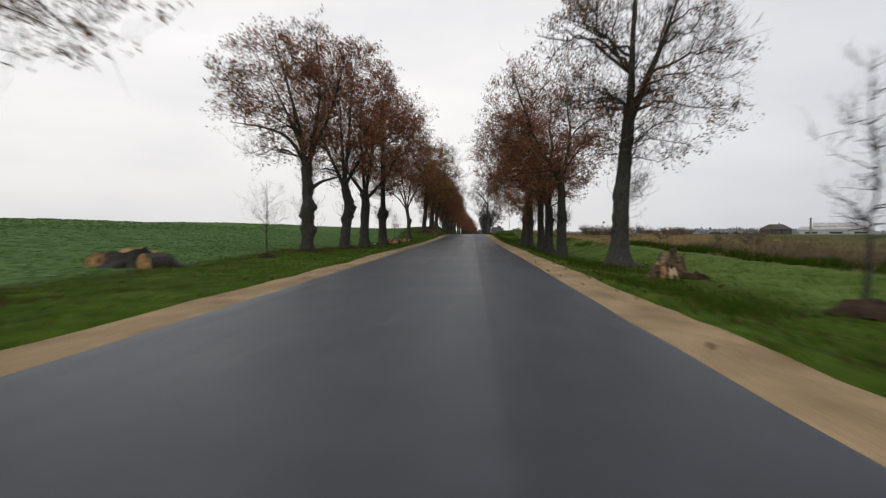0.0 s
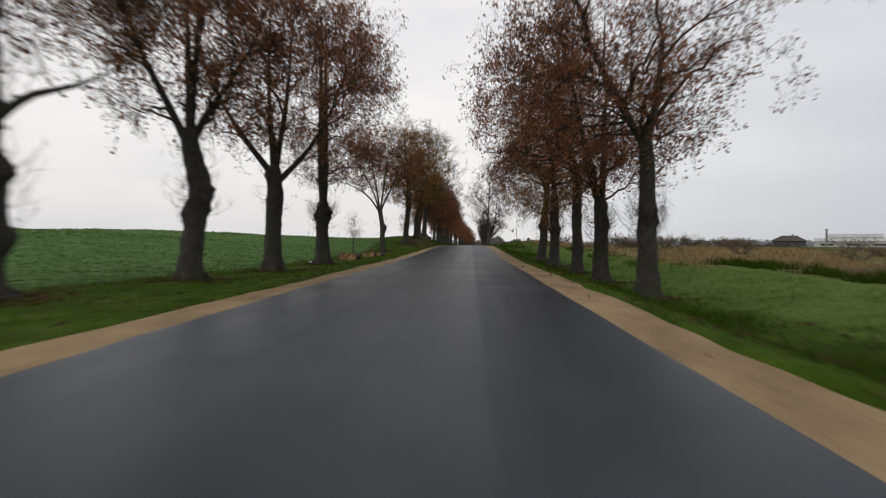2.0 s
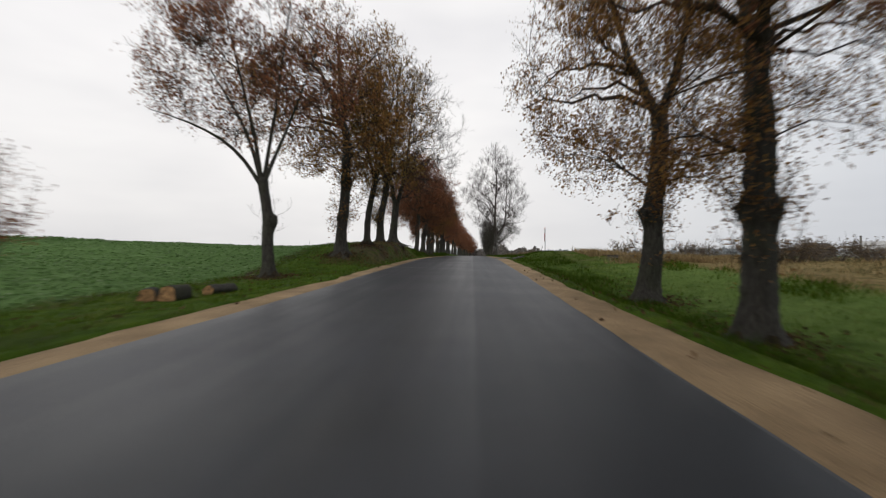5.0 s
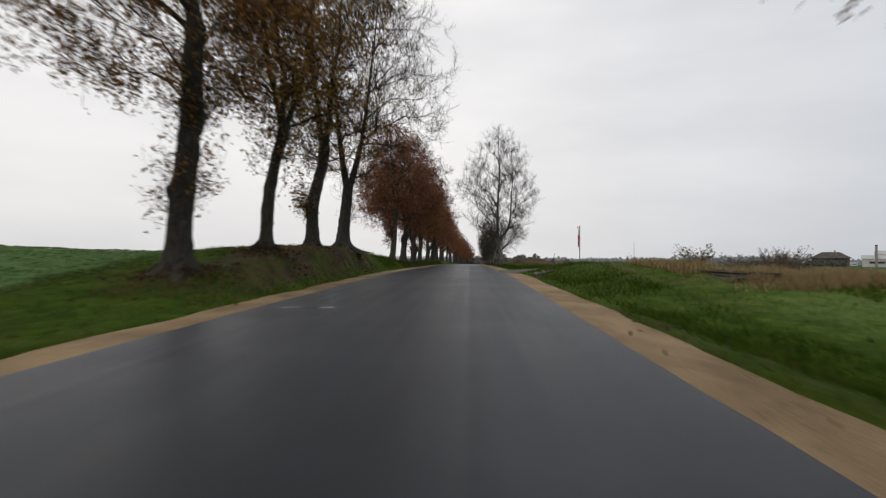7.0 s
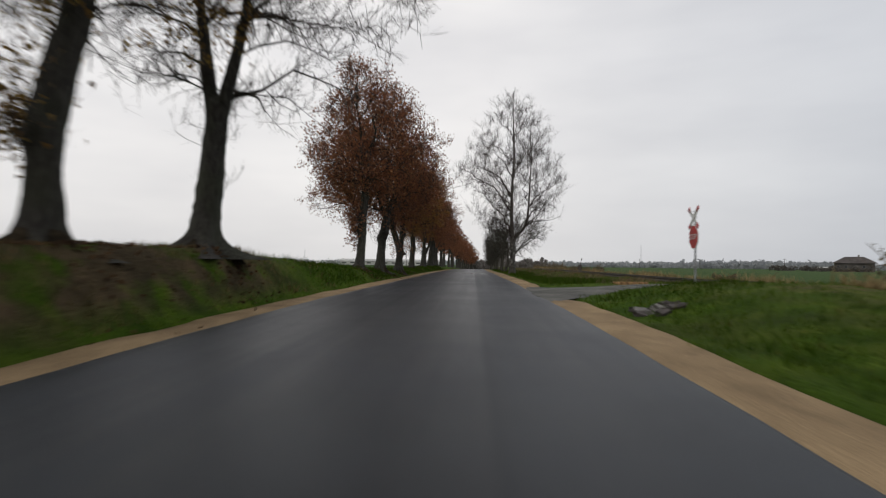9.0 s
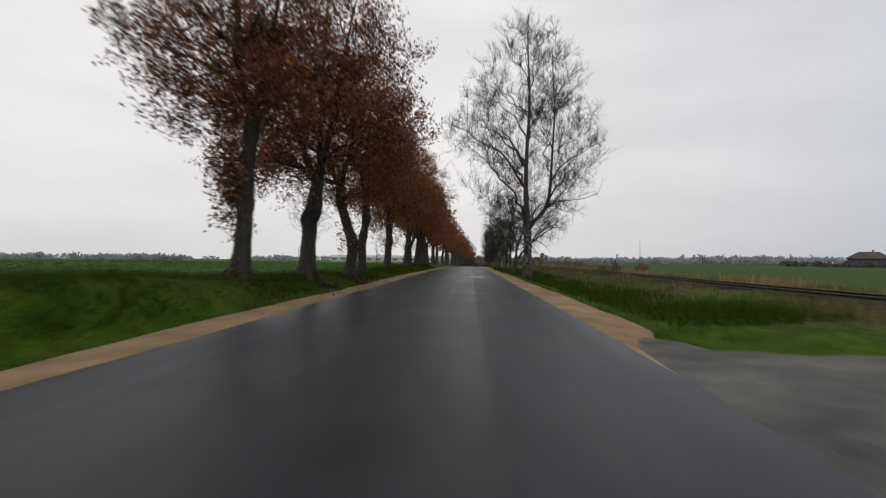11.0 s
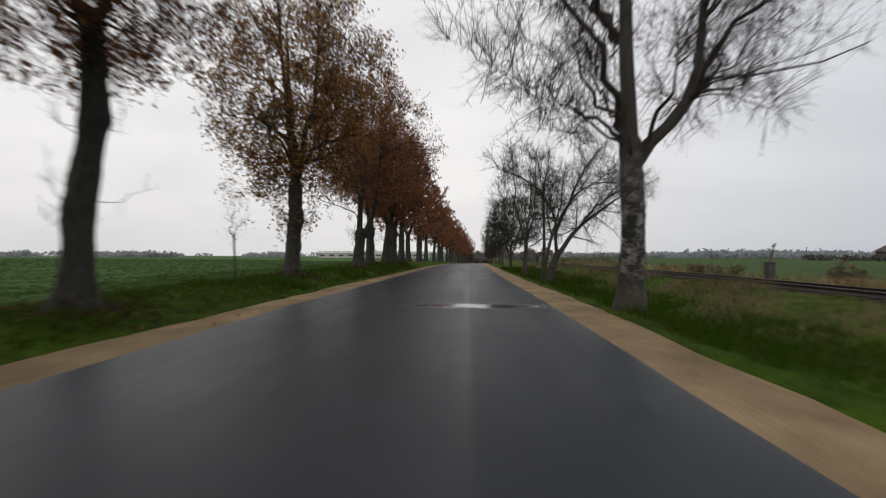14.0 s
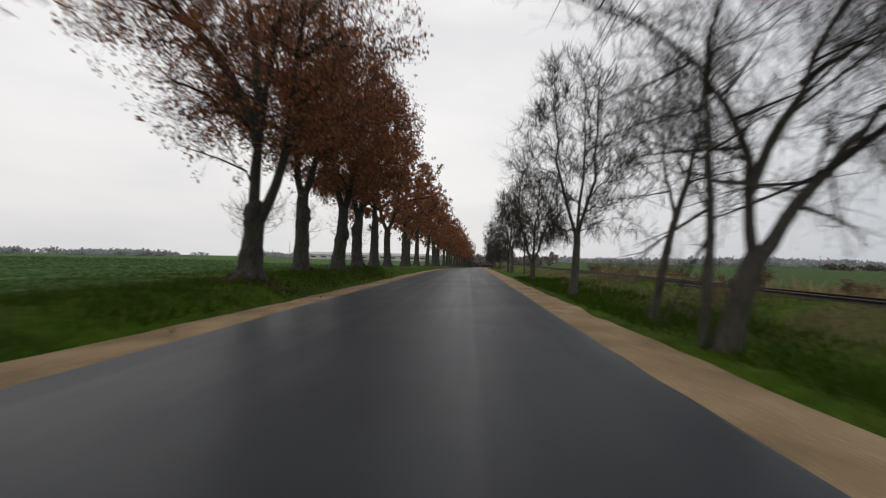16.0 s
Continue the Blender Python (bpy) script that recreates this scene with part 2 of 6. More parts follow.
    l.new(mix(n, l, 1.0, on_bank, step(sep.outputs["X"], -7.4, -6.2), "MULTIPLY"), bank.inputs[0])
    l.new(mix(n, l, 1.0, step(sep.outputs["X"], -4.35, -4.75), ramp(n, l, noise_node(n, l, v, 0.9, 4.0), [(0.34, (0, 0, 0)), (0.50, (0.9, 0.9, 0.9))]), "MULTIPLY"), bank.inputs[1])
    c = mix(n, l, bank.outputs[0], c, ramp(n, l, mid, [(0.3, (0.036, 0.027, 0.019)), (0.7, (0.115, 0.076, 0.050))]))
    litter = mix(n, l, 1.0, ramp(n, l, noise_node(n, l, v, 3.5, 5.0, 0.7), [(0.57, (0, 0, 0)), (0.70, (0.55, 0.55, 0.55))]), step(sep.outputs["X"], 3.2, 4.4), "MULTIPLY")
    litter = mix(n, l, 1.0, litter, step(sep.outputs["X"], 7.5, 5.5), "MULTIPLY")
    litter = mix(n, l, 1.0, litter, step(sep.outputs["Y"], 88.0, 76.0), "MULTIPLY")
    c = mix(n, l, litter, c, (0.085, 0.048, 0.020))
    c = mix(n, l, 1.0, c, ramp(n, l, fine, [(0.3, (0.55, 0.55, 0.55)), (0.7, (1.35, 1.35, 1.35))]), "MULTIPLY")
    l.new(c, b.inputs["Base Color"])
    bump(n, l, b, fine, 0.8, 0.06)
    return m


def leaf_material(name, stops, rough=0.6, spec=0.2, patch=None):
    """Leaves that differ one by one; patch: a second tint for whole sprays."""
    m, n, l, b = material(name, rough, spec)
    g = n.new("ShaderNodeNewGeometry")
    c = ramp(n, l, g.outputs["Random Per Island"], stops)
    if patch:
        c = mix(n, l, ramp(n, l, noise_node(n, l, coords(n, l), 0.55, 3.0), [(0.42, (0, 0, 0)), (0.62, (0.75, 0.75, 0.75))]), c, mix(n, l, 1.0, c, patch, "MULTIPLY"))
    l.new(c, b.inputs["Base Color"])
    tr = n.new("ShaderNodeBsdfTranslucent")
    l.new(c, tr.inputs["Color"])
    mx = n.new("ShaderNodeMixShader")
    mx.inputs[0].default_value = 0.5
    l.new(b.outputs[0], mx.inputs[1])
    l.new(tr.outputs[0], mx.inputs[2])
    l.new(mx.outputs[0], n["Material Output"].inputs[0])
    return m


def bark_material(name, dark, light, moss=0.5):
    m, n, l, b = material(name, 0.9, 0.2)
    v = coords(n, l, (1, 1, 0.25))
    ridge, big = noise_node(n, l, v, 16, 4.0, 0.65), noise_node(n, l, coords(n, l), 1.1, 3.0)
    c = ramp(n, l, ridge, [(0.3, dark), (0.7, light)])
    c = mix(n, l, ramp(n, l, big, [(0.45, (0, 0, 0)), (0.7, (moss, moss, moss))]), c, (0.038, 0.045, 0.022))
    l.new(c, b.inputs["Base Color"])
    bump(n, l, b, ridge, 0.9, 0.04)
    return m


def birch_material():
    m, n, l, b = material("birch_bark", 0.7, 0.3)
    v = coords(n, l, (1.0, 1.0, 1.3))
    marks = noise_node(n, l, v, 4.2, 4.0, 0.7)
    g = n.new("ShaderNodeNewGeometry")
    sep = n.new("ShaderNodeSeparateXYZ")
    l.new(g.outputs["Position"], sep.inputs[0])
    c = ramp(n, l, marks, [(0.48, (0.022, 0.020, 0.018)), (0.64, (0.25, 0.24, 0.225))])
    up = n.new("ShaderNodeMapRange")
    up.inputs["From Min"].default_value, up.inputs["From Max"].default_value = 3.3, 5.2
    l.new(sep.outputs["Z"], up.inputs["Value"])
    foot = n.new("ShaderNodeMapRange")
    foot.inputs["From Min"].default_value, foot.inputs["From Max"].default_value = 2.7, 1.6
    l.new(sep.outputs["Z"], foot.inputs["Value"])
    c = mix(n, l, up.outputs[0], c, (0.075, 0.065, 0.058))
    c = mix(n, l, foot.outputs[0], c, (0.06, 0.055, 0.04))
    l.new(c, b.inputs["Base Color"])
    bump(n, l, b, marks, 0.5, 0.02)
    return m


def cut_material(name, dark, light):
    m, n, l, b = material(name, 0.85, 0.2)
    v = coords(n, l)
    c = ramp(n, l, noise_node(n, l, v, 7.0, 5.0), [(0.35, dark), (0.65, light)])
    l.new(c, b.inputs["Base Color"])
    bump(n, l, b, noise_node(n, l, v, 40, 3.0), 0.6, 0.02)
    return m


def plain(name, colour, rough=0.6, spec=0.3, metal=0.0, wear=0.25):
    m, n, l, b = material(name, rough, spec)
    v = coords(n, l)
    c = mix(n, l, 1.0, colour, ramp(n, l, noise_node(n, l, v, 6.0, 4.0), [(0.3, (1 - wear,) * 3), (0.7, (1 + wear / 2,) * 3)]), "MULTIPLY")
    l.new(c, b.inputs["Base Color"])
    b.inputs["Metallic"].default_value = metal
    return m


ASPHALT, GROUND = asphalt_material(), ground_material()
SAND = two_tone("sandy_gravel_shoulder", (0.205, 0.142, 0.078), (0.375, 0.267, 0.150), 1.3, 55, 0.9, 0.15, 0.7, 0.02, (1, 0.55, 1))
TRACK_ROAD = two_tone("grey_crushed_stone", (0.055, 0.056, 0.050), (0.15, 0.145, 0.13), 1.2, 40, 0.8, 0.2, 0.7, 0.02)
BALLAST = two_tone("overgrown_ballast", (0.050, 0.054, 0.026), (0.13, 0.115, 0.062), 3.0, 25, 0.95, 0.1, 0.9, 0.05)
BARK = bark_material("linden_bark", (0.018, 0.017, 0.015), (0.074, 0.069, 0.060), 0.5)
TWIG = two_tone("dark_twig_bark", (0.036, 0.030, 0.026), (0.088, 0.072, 0.062), 2.0, 20, 0.9, 0.1, 0.2, 0.01)
BIRCH, BIRCH_TWIG = birch_material(), two_tone("birch_twig_bark", (0.060, 0.049, 0.045), (0.115, 0.096, 0.088), 2.0, 20, 0.9, 0.1, 0.2, 0.01)
ORCHARD = bark_material("grey_orchard_bark", (0.034, 0.031, 0.027), (0.105, 0.094, 0.080), 0.6)
RUST = leaf_material("rust_brown_leaves", [(0.0, (0.128, 0.057, 0.036)), (0.45, (0.188, 0.078, 0.043)), (0.85, (0.25, 0.106, 0.054)), (1.0, (0.32, 0.17, 0.075))], patch=(1.36, 1.26, 1.08))
BROWN = leaf_material("brown_linden_leaves", [(0.0, (0.10, 0.050, 0.026)), (0.5, (0.17, 0.086, 0.038)), (1.0, (0.29, 0.165, 0.060))])
YELLOW = leaf_material("yellow_brown_leaves", [(0.0, (0.12, 0.064, 0.022)), (0.5, (0.21, 0.120, 0.032)), (1.0, (0.34, 0.23, 0.055))])
OCHRE = leaf_material("ochre_brown_leaves", [(0.0, (0.130, 0.060, 0.024)), (0.5, (0.225, 0.108, 0.035)), (1.0, (0.35, 0.20, 0.052))])
GRASS = leaf_material("grass_blades", [(0.0, (0.028, 0.056, 0.004)), (0.5, (0.058, 0.108, 0.007)), (0.9, (0.096, 0.140, 0.014)), (1.0, (0.14, 0.115, 0.040))], 0.85, 0.06)
CROP = leaf_material("winter_crop_leaves", [(0.0, (0.050, 0.096, 0.026)), (0.6, (0.072, 0.132, 0.038)), (0.93, (0.105, 0.172, 0.064)), (1.0, (0.20, 0.26, 0.15))], 0.6, 0.12)
LUSH = leaf_material("lush_crop_leaves", [(0.0, (0.064, 0.122, 0.034)), (0.6, (0.092, 0.168, 0.050)), (0.93, (0.135, 0.215, 0.082)), (1.0, (0.24, 0.30, 0.18))], 0.6, 0.12)
STRAW = leaf_material("dry_meadow_grass", [(0.0, (0.062, 0.072, 0.024)), (0.55, (0.118, 0.096, 0.042)), (1.0, (0.24, 0.165, 0.078))], 0.85)
LITTER = leaf_material("damp_leaf_litter", [(0.0, (0.040, 0.026, 0.016)), (0.6, (0.085, 0.050, 0.027)), (1.0, (0.15, 0.085, 0.04))], 0.8)
BRUSH = leaf_material("dull_brown_brush", [(0.0, (0.098, 0.076, 0.048)), (0.6, (0.17, 0.13, 0.080)), (1.0, (0.26, 0.195, 0.12))], 0.85)
BRUSH_TWIG = two_tone("brown_brush_twigs", (0.080, 0.064, 0.052), (0.16, 0.13, 0.105), 2.0, 20, 0.9, 0.1, 0.2, 0.01)
# dark weeds' own green; on the ditch blades verge shade put into the colour
DARK_GRASS = leaf_material("long_dark_shaded_grass", [(0.0, (0.016, 0.036, 0.003)), (0.5, (0.034, 0.070, 0.005)), (0.9, (0.060, 0.096, 0.010)), (1.0, (0.10, 0.08, 0.03))], 0.85, 0.05)
TAN = leaf_material("tall_tan_grass", [(0.0, (0.14, 0.105, 0.050)), (0.5, (0.27, 0.195, 0.095)), (1.0, (0.42, 0.31, 0.16))], 0.85)
CUT = cut_material("weathered_cut_wood", (0.10, 0.058, 0.030), (0.44, 0.26, 0.12))
PALE_CUT = cut_material("splintered_pale_wood", (0.045, 0.030, 0.021), (0.30, 0.215, 0.145))
ROOT_EARTH = two_tone("dark_root_earth", (0.016, 0.013, 0.009), (0.060, 0.046, 0.028), 5, 30, 0.95, 0.1, 0.9, 0.05)
PALE_SPLIT = cut_material("fresh_pale_split_wood", (0.22, 0.15, 0.09), (0.50, 0.39, 0.27))
TORN = cut_material("torn_brown_bark", (0.030, 0.021, 0.015), (0.15, 0.096, 0.058))
STEEL = plain("galvanised_steel", (0.32, 0.33, 0.34), 0.45, 0.5, 0.8)
SLEEPER = two_tone("grey_weathered_sleeper", (0.040, 0.039, 0.034), (0.085, 0.080, 0.070), 3.0, 30, 0.9, 0.15)
RAIL = plain("rusty_rail_steel", (0.062, 0.050, 0.044), 0.55, 0.4, 0.5, 0.4)
WHITE = plain("white_sign_paint", (0.72, 0.72, 0.70), 0.45, 0.4)
RED = plain("red_sign_paint", (0.50, 0.035, 0.035), 0.4, 0.4)
CONCRETE = two_tone("grey_concrete", (0.16, 0.155, 0.145), (0.32, 0.31, 0.29), 2.0, 40, 0.85, 0.2)
# distance haze put into the foliage colour as pale blue-grey
FAR_WOOD = leaf_material("haze_tinted_wood_foliage", [(0.0, (0.27, 0.285, 0.30)), (0.6, (0.32, 0.335, 0.345)), (1.0, (0.37, 0.38, 0.385))], 0.9)
WALL_PALE = two_tone("pale_render", (0.34, 0.34, 0.33), (0.50, 0.50, 0.48), 0.3, 6, 0.85, 0.2, 0.1)
ROOF_DARK = two_tone("dark_roof_tiles", (0.055, 0.048, 0.045), (0.10, 0.088, 0.08), 0.4, 5, 0.8, 0.2, 0.2)
WALL_BROWN = two_tone("weathered_brown_render", (0.07, 0.065, 0.06), (0.13, 0.12, 0.11), 0.3, 6, 0.85, 0.2, 0.1)
GLASS_DARK = plain("dark_window_glass", (0.03, 0.035, 0.04), 0.12, 0.6)

# ---- land form ----
LEFT, RIGHT = -3.45, 3.0
SAND_L, SAND_R = 0.72, 0.74
RAIL_X, RAIL_Z = 10.8, 1.59


def sand_l(y):
    return SAND_L + np.interp(y, [132, 146, 170], [0, 0.2, 0.1])


def sand_r(y):
    return SAND_R - np.interp(y, [10, 31, 48, 56, 68, 78, 89], [0.03, 0.08, 0.15, 0.15, 0.1, 0.06, 0.0])


PY = [-400, -10, 5, 20, 35, 50, 65, 80, 95, 110, 125, 140, 155, 170, 185, 215, 245, 3000]
PZ = [-0.03, -0.03, 0.0, 0.15, 0.33, 0.46, 0.68, 1.01, 1.30, 1.40, 1.41, 1.45, 1.39, 1.38, 1.39, 1.42, 1.46, 1.46]
VLY = [-50, 20, 31, 45, 70, 77, 83, 87, 93, 98, 104, 115, 133, 145, 157, 174, 220, 400]
VLZ = [0.0, -0.1, 0.0, -0.28, -0.3, -0.2, 0.58, 1.08, 1.34, 1.28, 0.98, 0.54, 0.25, 0.38, 0.50, 0.55, 0.4, 0.0]
VRY = [-50, 20, 28, 42, 72, 80, 88, 96, 100, 101.5, 109, 110, 118, 136, 155, 180, 400]
VRZ = [-0.3, -0.45, -0.5, -1.0, -0.9, -0.5, 0.0, 0.42, 0.42, 0.2, 0.15, 0.12, -0.15, -0.35, -0.2, -0.1, -0.2]


def sm(t):
    t = np.clip(t, 0, 1)
    return t * t * (3 - 2 * t)


def bend(y):
    """How far the road has swung to the east at y."""
    u = np.clip(np.asarray(y, float) - 150, 0, 400)
    return 0.00011 * u ** 2


def dip(y):
    """The fall of the road behind its last crest."""
    return 2.8 * (1 - np.exp(-1e-4 * np.clip(np.asarray(y, float) - 170, 0, None) ** 2 / 2.8))


def level(y):
    y = np.asarray(y, float)
    return sum(np.interp(y + d, PY, PZ) for d in (-6, -3, 0, 3, 6)) / 5


def road_z(y):
    return level(y) - dip(y)


def wave(x, y, s, k):
    return np.sin(x * s + k) * np.cos(y * s * 0.83 + 2.1 * k) + 0.5 * np.sin(x * s * 2.3 - y * s * 1.7 + k)


def rail_z(y):
    return RAIL_Z + 0.11 * sm((np.asarray(y, float) - 115) / 42)


def land_z(x, y):
    x, y = np.asarray(x, float), np.asarray(y, float)
    x = x - bend(y)
    p = level(y) - dip(y) * np.exp(-(x / 28) ** 2)
    dl, dr = LEFT - x, x - RIGHT
    vl, vr = np.interp(y, VLY, VLZ), np.interp(y, VRY, VRZ)
    row = np.interp(y, [0, 75, 86, 400], [4.2, 4.0, 2.0, 2.2])
    left = vl * sm((dl - 0.8) / np.maximum(row - 0.8, 0.5))
    behind = np.interp(y, [70, 80, 100, 115], [0.0, 0.35, 0.35, 0.0])
    left = left - behind * sm((dl - 4) / 5)
    hill = np.interp(y, [-300, -60, 60, 80, 98, 120], [1.7, 2.25, 2.25, 1.7, 0.7, 0.0])
    left = left + hill * sm((dl - 4.5) / 38) - np.minimum(left, 0) * sm((dl - 5) / 10)
    left = left - 2.5 * sm((dl - 90) / 400)
    right = vr * sm((dr - 0.8) / 2.6)
    flat = np.interp(y, [0, 40, 75, 100, 110, 130, 400], [-0.5, -0.3, 0.0, 0.0, -0.05, -0.35, -0.5])
    right = right + (flat - vr) * sm((dr - 5) / 7)
    bank = sm((y - 82) / 14) * sm((dr - 3.2) / 3.2) * (1 - sm((dr - 9.4) / 4.5))
    right = right + bank * (rail_z(y) - 0.02 - p - right)
    right = right + 0.34 * np.exp(-((y - 97.5) / 4.2) ** 2 - ((dr - 5.6) / 2.3) ** 2)
    right = right - 1.0 * sm((dr - 40) / 300)
    left = left - 0.16 * (1 - sm((dl - sand_l(y) + 0.12) / 0.3))
    right = right - 0.16 * (1 - sm((dr - sand_r(y) + 0.12) / 0.3))
    z = p + np.where(x < LEFT, left, np.where(x > RIGHT, right, -0.16))
    rough = np.clip(np.minimum(np.abs(dl), np.abs(dr)) - 0.4, 0, 1) * np.where((x > LEFT) & (x < RIGHT), 0, 1)
    return z + rough * (0.035 * wave(x, y, 1.9, 0.7) + 0.03 * wave(x, y, 0.6, 1.9))


def ground_at(x, y):
    return float(land_z(x, y))


# ---- mesh helpers ----
def data_from(name, verts, quads=None, tris=None, mat=None, smooth=True):
    """A mesh from arrays of corners, four-sided and three-sided faces."""
    me = bpy.data.meshes.new(name)
    verts = np.asarray(verts, np.float32).reshape(-1, 3)
    q = np.zeros((0, 4), np.int32) if quads is None else np.asarray(quads, np.int32)
    t = np.zeros((0, 3), np.int32) if tris is None else np.asarray(tris, np.int32)
    loops = np.concatenate([q.ravel(), t.ravel()])
    starts = np.concatenate([np.arange(len(q)) * 4, len(q) * 4 + np.arange(len(t)) * 3]).astype(np.int32)
    me.vertices.add(len(verts))
    me.vertices.foreach_set("co", verts.ravel())
    me.loops.add(len(loops))
    me.loops.foreach_set("vertex_index", loops)
    me.polygons.add(len(starts))
    me.polygons.foreach_set("loop_start", starts)
    me.update(calc_edges=True)
    if smooth:
        me.polygons.foreach_set("use_smooth", np.ones(len(starts), bool))
    if mat:
        me.materials.append(mat)
    return me


def part(name, shape, mat=None, parent=None, label="", smooth=False):
    """One mesh object, from a bmesh or ready mesh data, under a thing or a part."""
    if isinstance(shape, bmesh.types.BMesh):
        me = bpy.data.meshes.new(name)
        shape.to_mesh(me)
        shape.free()
        me.materials.append(mat)
        if smooth:
            me.polygons.foreach_set("use_smooth", np.ones(len(me.polygons), bool))
    else:
        me = shape
    ob = new(name, me)
    if parent:
        ob.parent = parent
    return tagged(ob, label)


def box(sx, sy, sz, at=(0, 0, 0), bevel=0.0, turn=None):
    bm = bmesh.new()
    bmesh.ops.create_cube(bm, size=1.0, matrix=Matrix.Translation(at) @ (turn or Matrix()) @ Matrix.Diagonal((sx, sy, sz, 1)))
    if bevel:
        bmesh.ops.bevel(bm, geom=bm.edges[:], offset=bevel, segments=2, affect="EDGES", profile=0.6)
    return bm


def rod(r1, r2, h, at=(0, 0, 0), turn=None, sides=12):
    bm = bmesh.new()
    bmesh.ops.create_cone(bm, cap_ends=True, segments=sides, radius1=r1, radius2=r2, depth=h,
                          matrix=Matrix.Translation(at) @ (turn or Matrix()) @ Matrix.Translation((0, 0, h / 2)))
    return bm


def strip(name, xs, ys, height, mat, smooth=True):
    """A sheet over the lines xs and ys, with its height from a function."""
    X, Y = np.meshgrid(xs, ys)
    v = np.stack([X, Y, height(X, Y)], -1).reshape(-1, 3)
    a = (np.arange(len(ys) - 1)[:, None] * len(xs) + np.arange(len(xs) - 1)[None, :]).ravel()
    q = np.stack([a, a + 1, a + 1 + len(xs), a + len(xs)], -1)
    return data_from(name, v, q, mat=mat, smooth=smooth)


# ---- ground, road, shoulders ----
def spread(near, far, step, limit, grow=1.25):
    out, s = [far], step
    while abs(out[-1]) < abs(limit):
        s *= grow
        out.append(out[-1] + math.copysign(s, limit))
    return out


gx = sorted(set(spread(0, -14, 1.0, -3500) + list(np.arange(-13.5, LEFT - 1.2, 0.4)) + list(LEFT - np.arange(0.0, 1.2, 0.1)) + [LEFT + 0.1, -2, 0, 1.5, RIGHT - 0.1]
                + list(RIGHT + np.arange(0.0, 1.3, 0.1)) + list(np.arange(RIGHT + 1.5, 16, 0.4)) + spread(0, 16.4, 1.0, 3500)))
gy = sorted(set(spread(0, -20, 2.0, -500) + list(np.arange(-19, 215, 0.8)) + spread(0, 215, 2.0, 4000)))
ground = part("ground", strip("ground", np.array(gx), np.array(gy), land_z, GROUND))
tagged(ground, "grass verges, green winter crop field and brown autumn meadow", "ground", kind="structure")

RY = np.concatenate([np.arange(-40, 260, 1.0), np.arange(260, 700, 8.0)])
rng_e = np.random.default_rng(3)
edge_l = LEFT + np.interp(RY, [0, 12, 25, 40, 100, 110, 130, 140, 155], [0.15, 0.15, 0.1, 0, 0, 0.15, 0.15, 0.08, 0]) + 0.02 * np.sin(RY * 0.31) + rng_e.normal(0, 0.012, len(RY))
edge_r = RIGHT + np.interp(RY, [10, 30, 50, 60, 76, 89, 120, 140], [-0.19, -0.21, -0.24, -0.2, -0.1, -0.14, -0.16, -0.2]) + 0.02 * np.sin(RY * 0.27 + 2) + rng_e.normal(0, 0.012, len(RY))


def ribbon(name, columns, mat):
    """A sheet along the road from columns of (x along RY, height above the road)."""
    n, z = len(columns), road_z(RY)
    v = np.stack([np.stack([np.broadcast_to(x, RY.shape) + bend(RY), RY, z + h], -1) for x, h in columns], 1).reshape(-1, 3)
    a = (np.arange(len(RY) - 1)[:, None] * n + np.arange(n - 1)[None, :]).ravel()
    return data_from(name, v, np.stack([a, a + 1, a + 1 + n, a + n], -1), mat=mat)


road = part("road", ribbon("road", [(edge_l - 0.02, -0.10), (edge_l, -0.012), (edge_l + 0.06, 0.0)] + [(x, 0.012 * (1 - (abs(x + 0.3) / 3) ** 2)) for x in (-3, -2, -1, 0, 0.95, 1.6, 2.2)]
                                    + [(edge_r - 0.06, 0.0), (edge_r, -0.012), (edge_r + 0.02, -0.10)], ASPHALT))
tagged(road, "damp dark grey asphalt road with a faint sheen", "road", kind="structure")
rag_l = np.interp(RY, [55, 75, 100, 110], [0, 0.12, 0.12, 0]) * np.sin(RY * 1.7 + 0.6 * np.sin(RY * 0.6)) + 0.07 * np.sin(RY * 0.9) + 0.09 * np.sin(RY * 0.37) + rng_e.normal(0, 0.05, len(RY))
rag_r = 0.05 * np.sin(RY * 0.8 + 1) + 0.06 * np.sin(RY * 0.31 + 2) + rng_e.normal(0, 0.05, len(RY))
shoulder_l = part("shoulder_west", ribbon("shoulder_west", [(LEFT - sand_l(RY) - 0.5 + rag_l, -0.16), (LEFT - sand_l(RY) - 0.1 + rag_l, -0.03), (LEFT - 0.4, -0.012), (edge_l + 0.12, -0.03)], SAND))
tagged(shoulder_l, "sandy gravel shoulder with a ragged grassy edge", "shoulder", kind="structure")
gap = 1 - 0.97 * (sm((RY - 100.2) / 1.4) - sm((RY - 108.6) / 1.2))
shoulder_r = part("shoulder_east", ribbon("shoulder_east", [(RIGHT + (sand_r(RY) + 0.5 + rag_r) * gap, -0.16), (RIGHT + (sand_r(RY) + 0.1 + rag_r) * gap, -0.03), (edge_r + 0.22 * gap, -0.012), (edge_r - 0.12, -0.03)], SAND))
tagged(shoulder_r, "sandy gravel shoulder with a ragged grassy edge", "shoulder", kind="structure")


# side road to the railway crossing
def side_height(X, Y):
    rise = np.interp(X, [2.6, 4.5, 7, 9, 12.6, 16, 26], [-0.02, 0.03, 0.18, 0.28, 0.28, 0.05, -0.05])
    return road_z(105 + 0 * Y) + rise


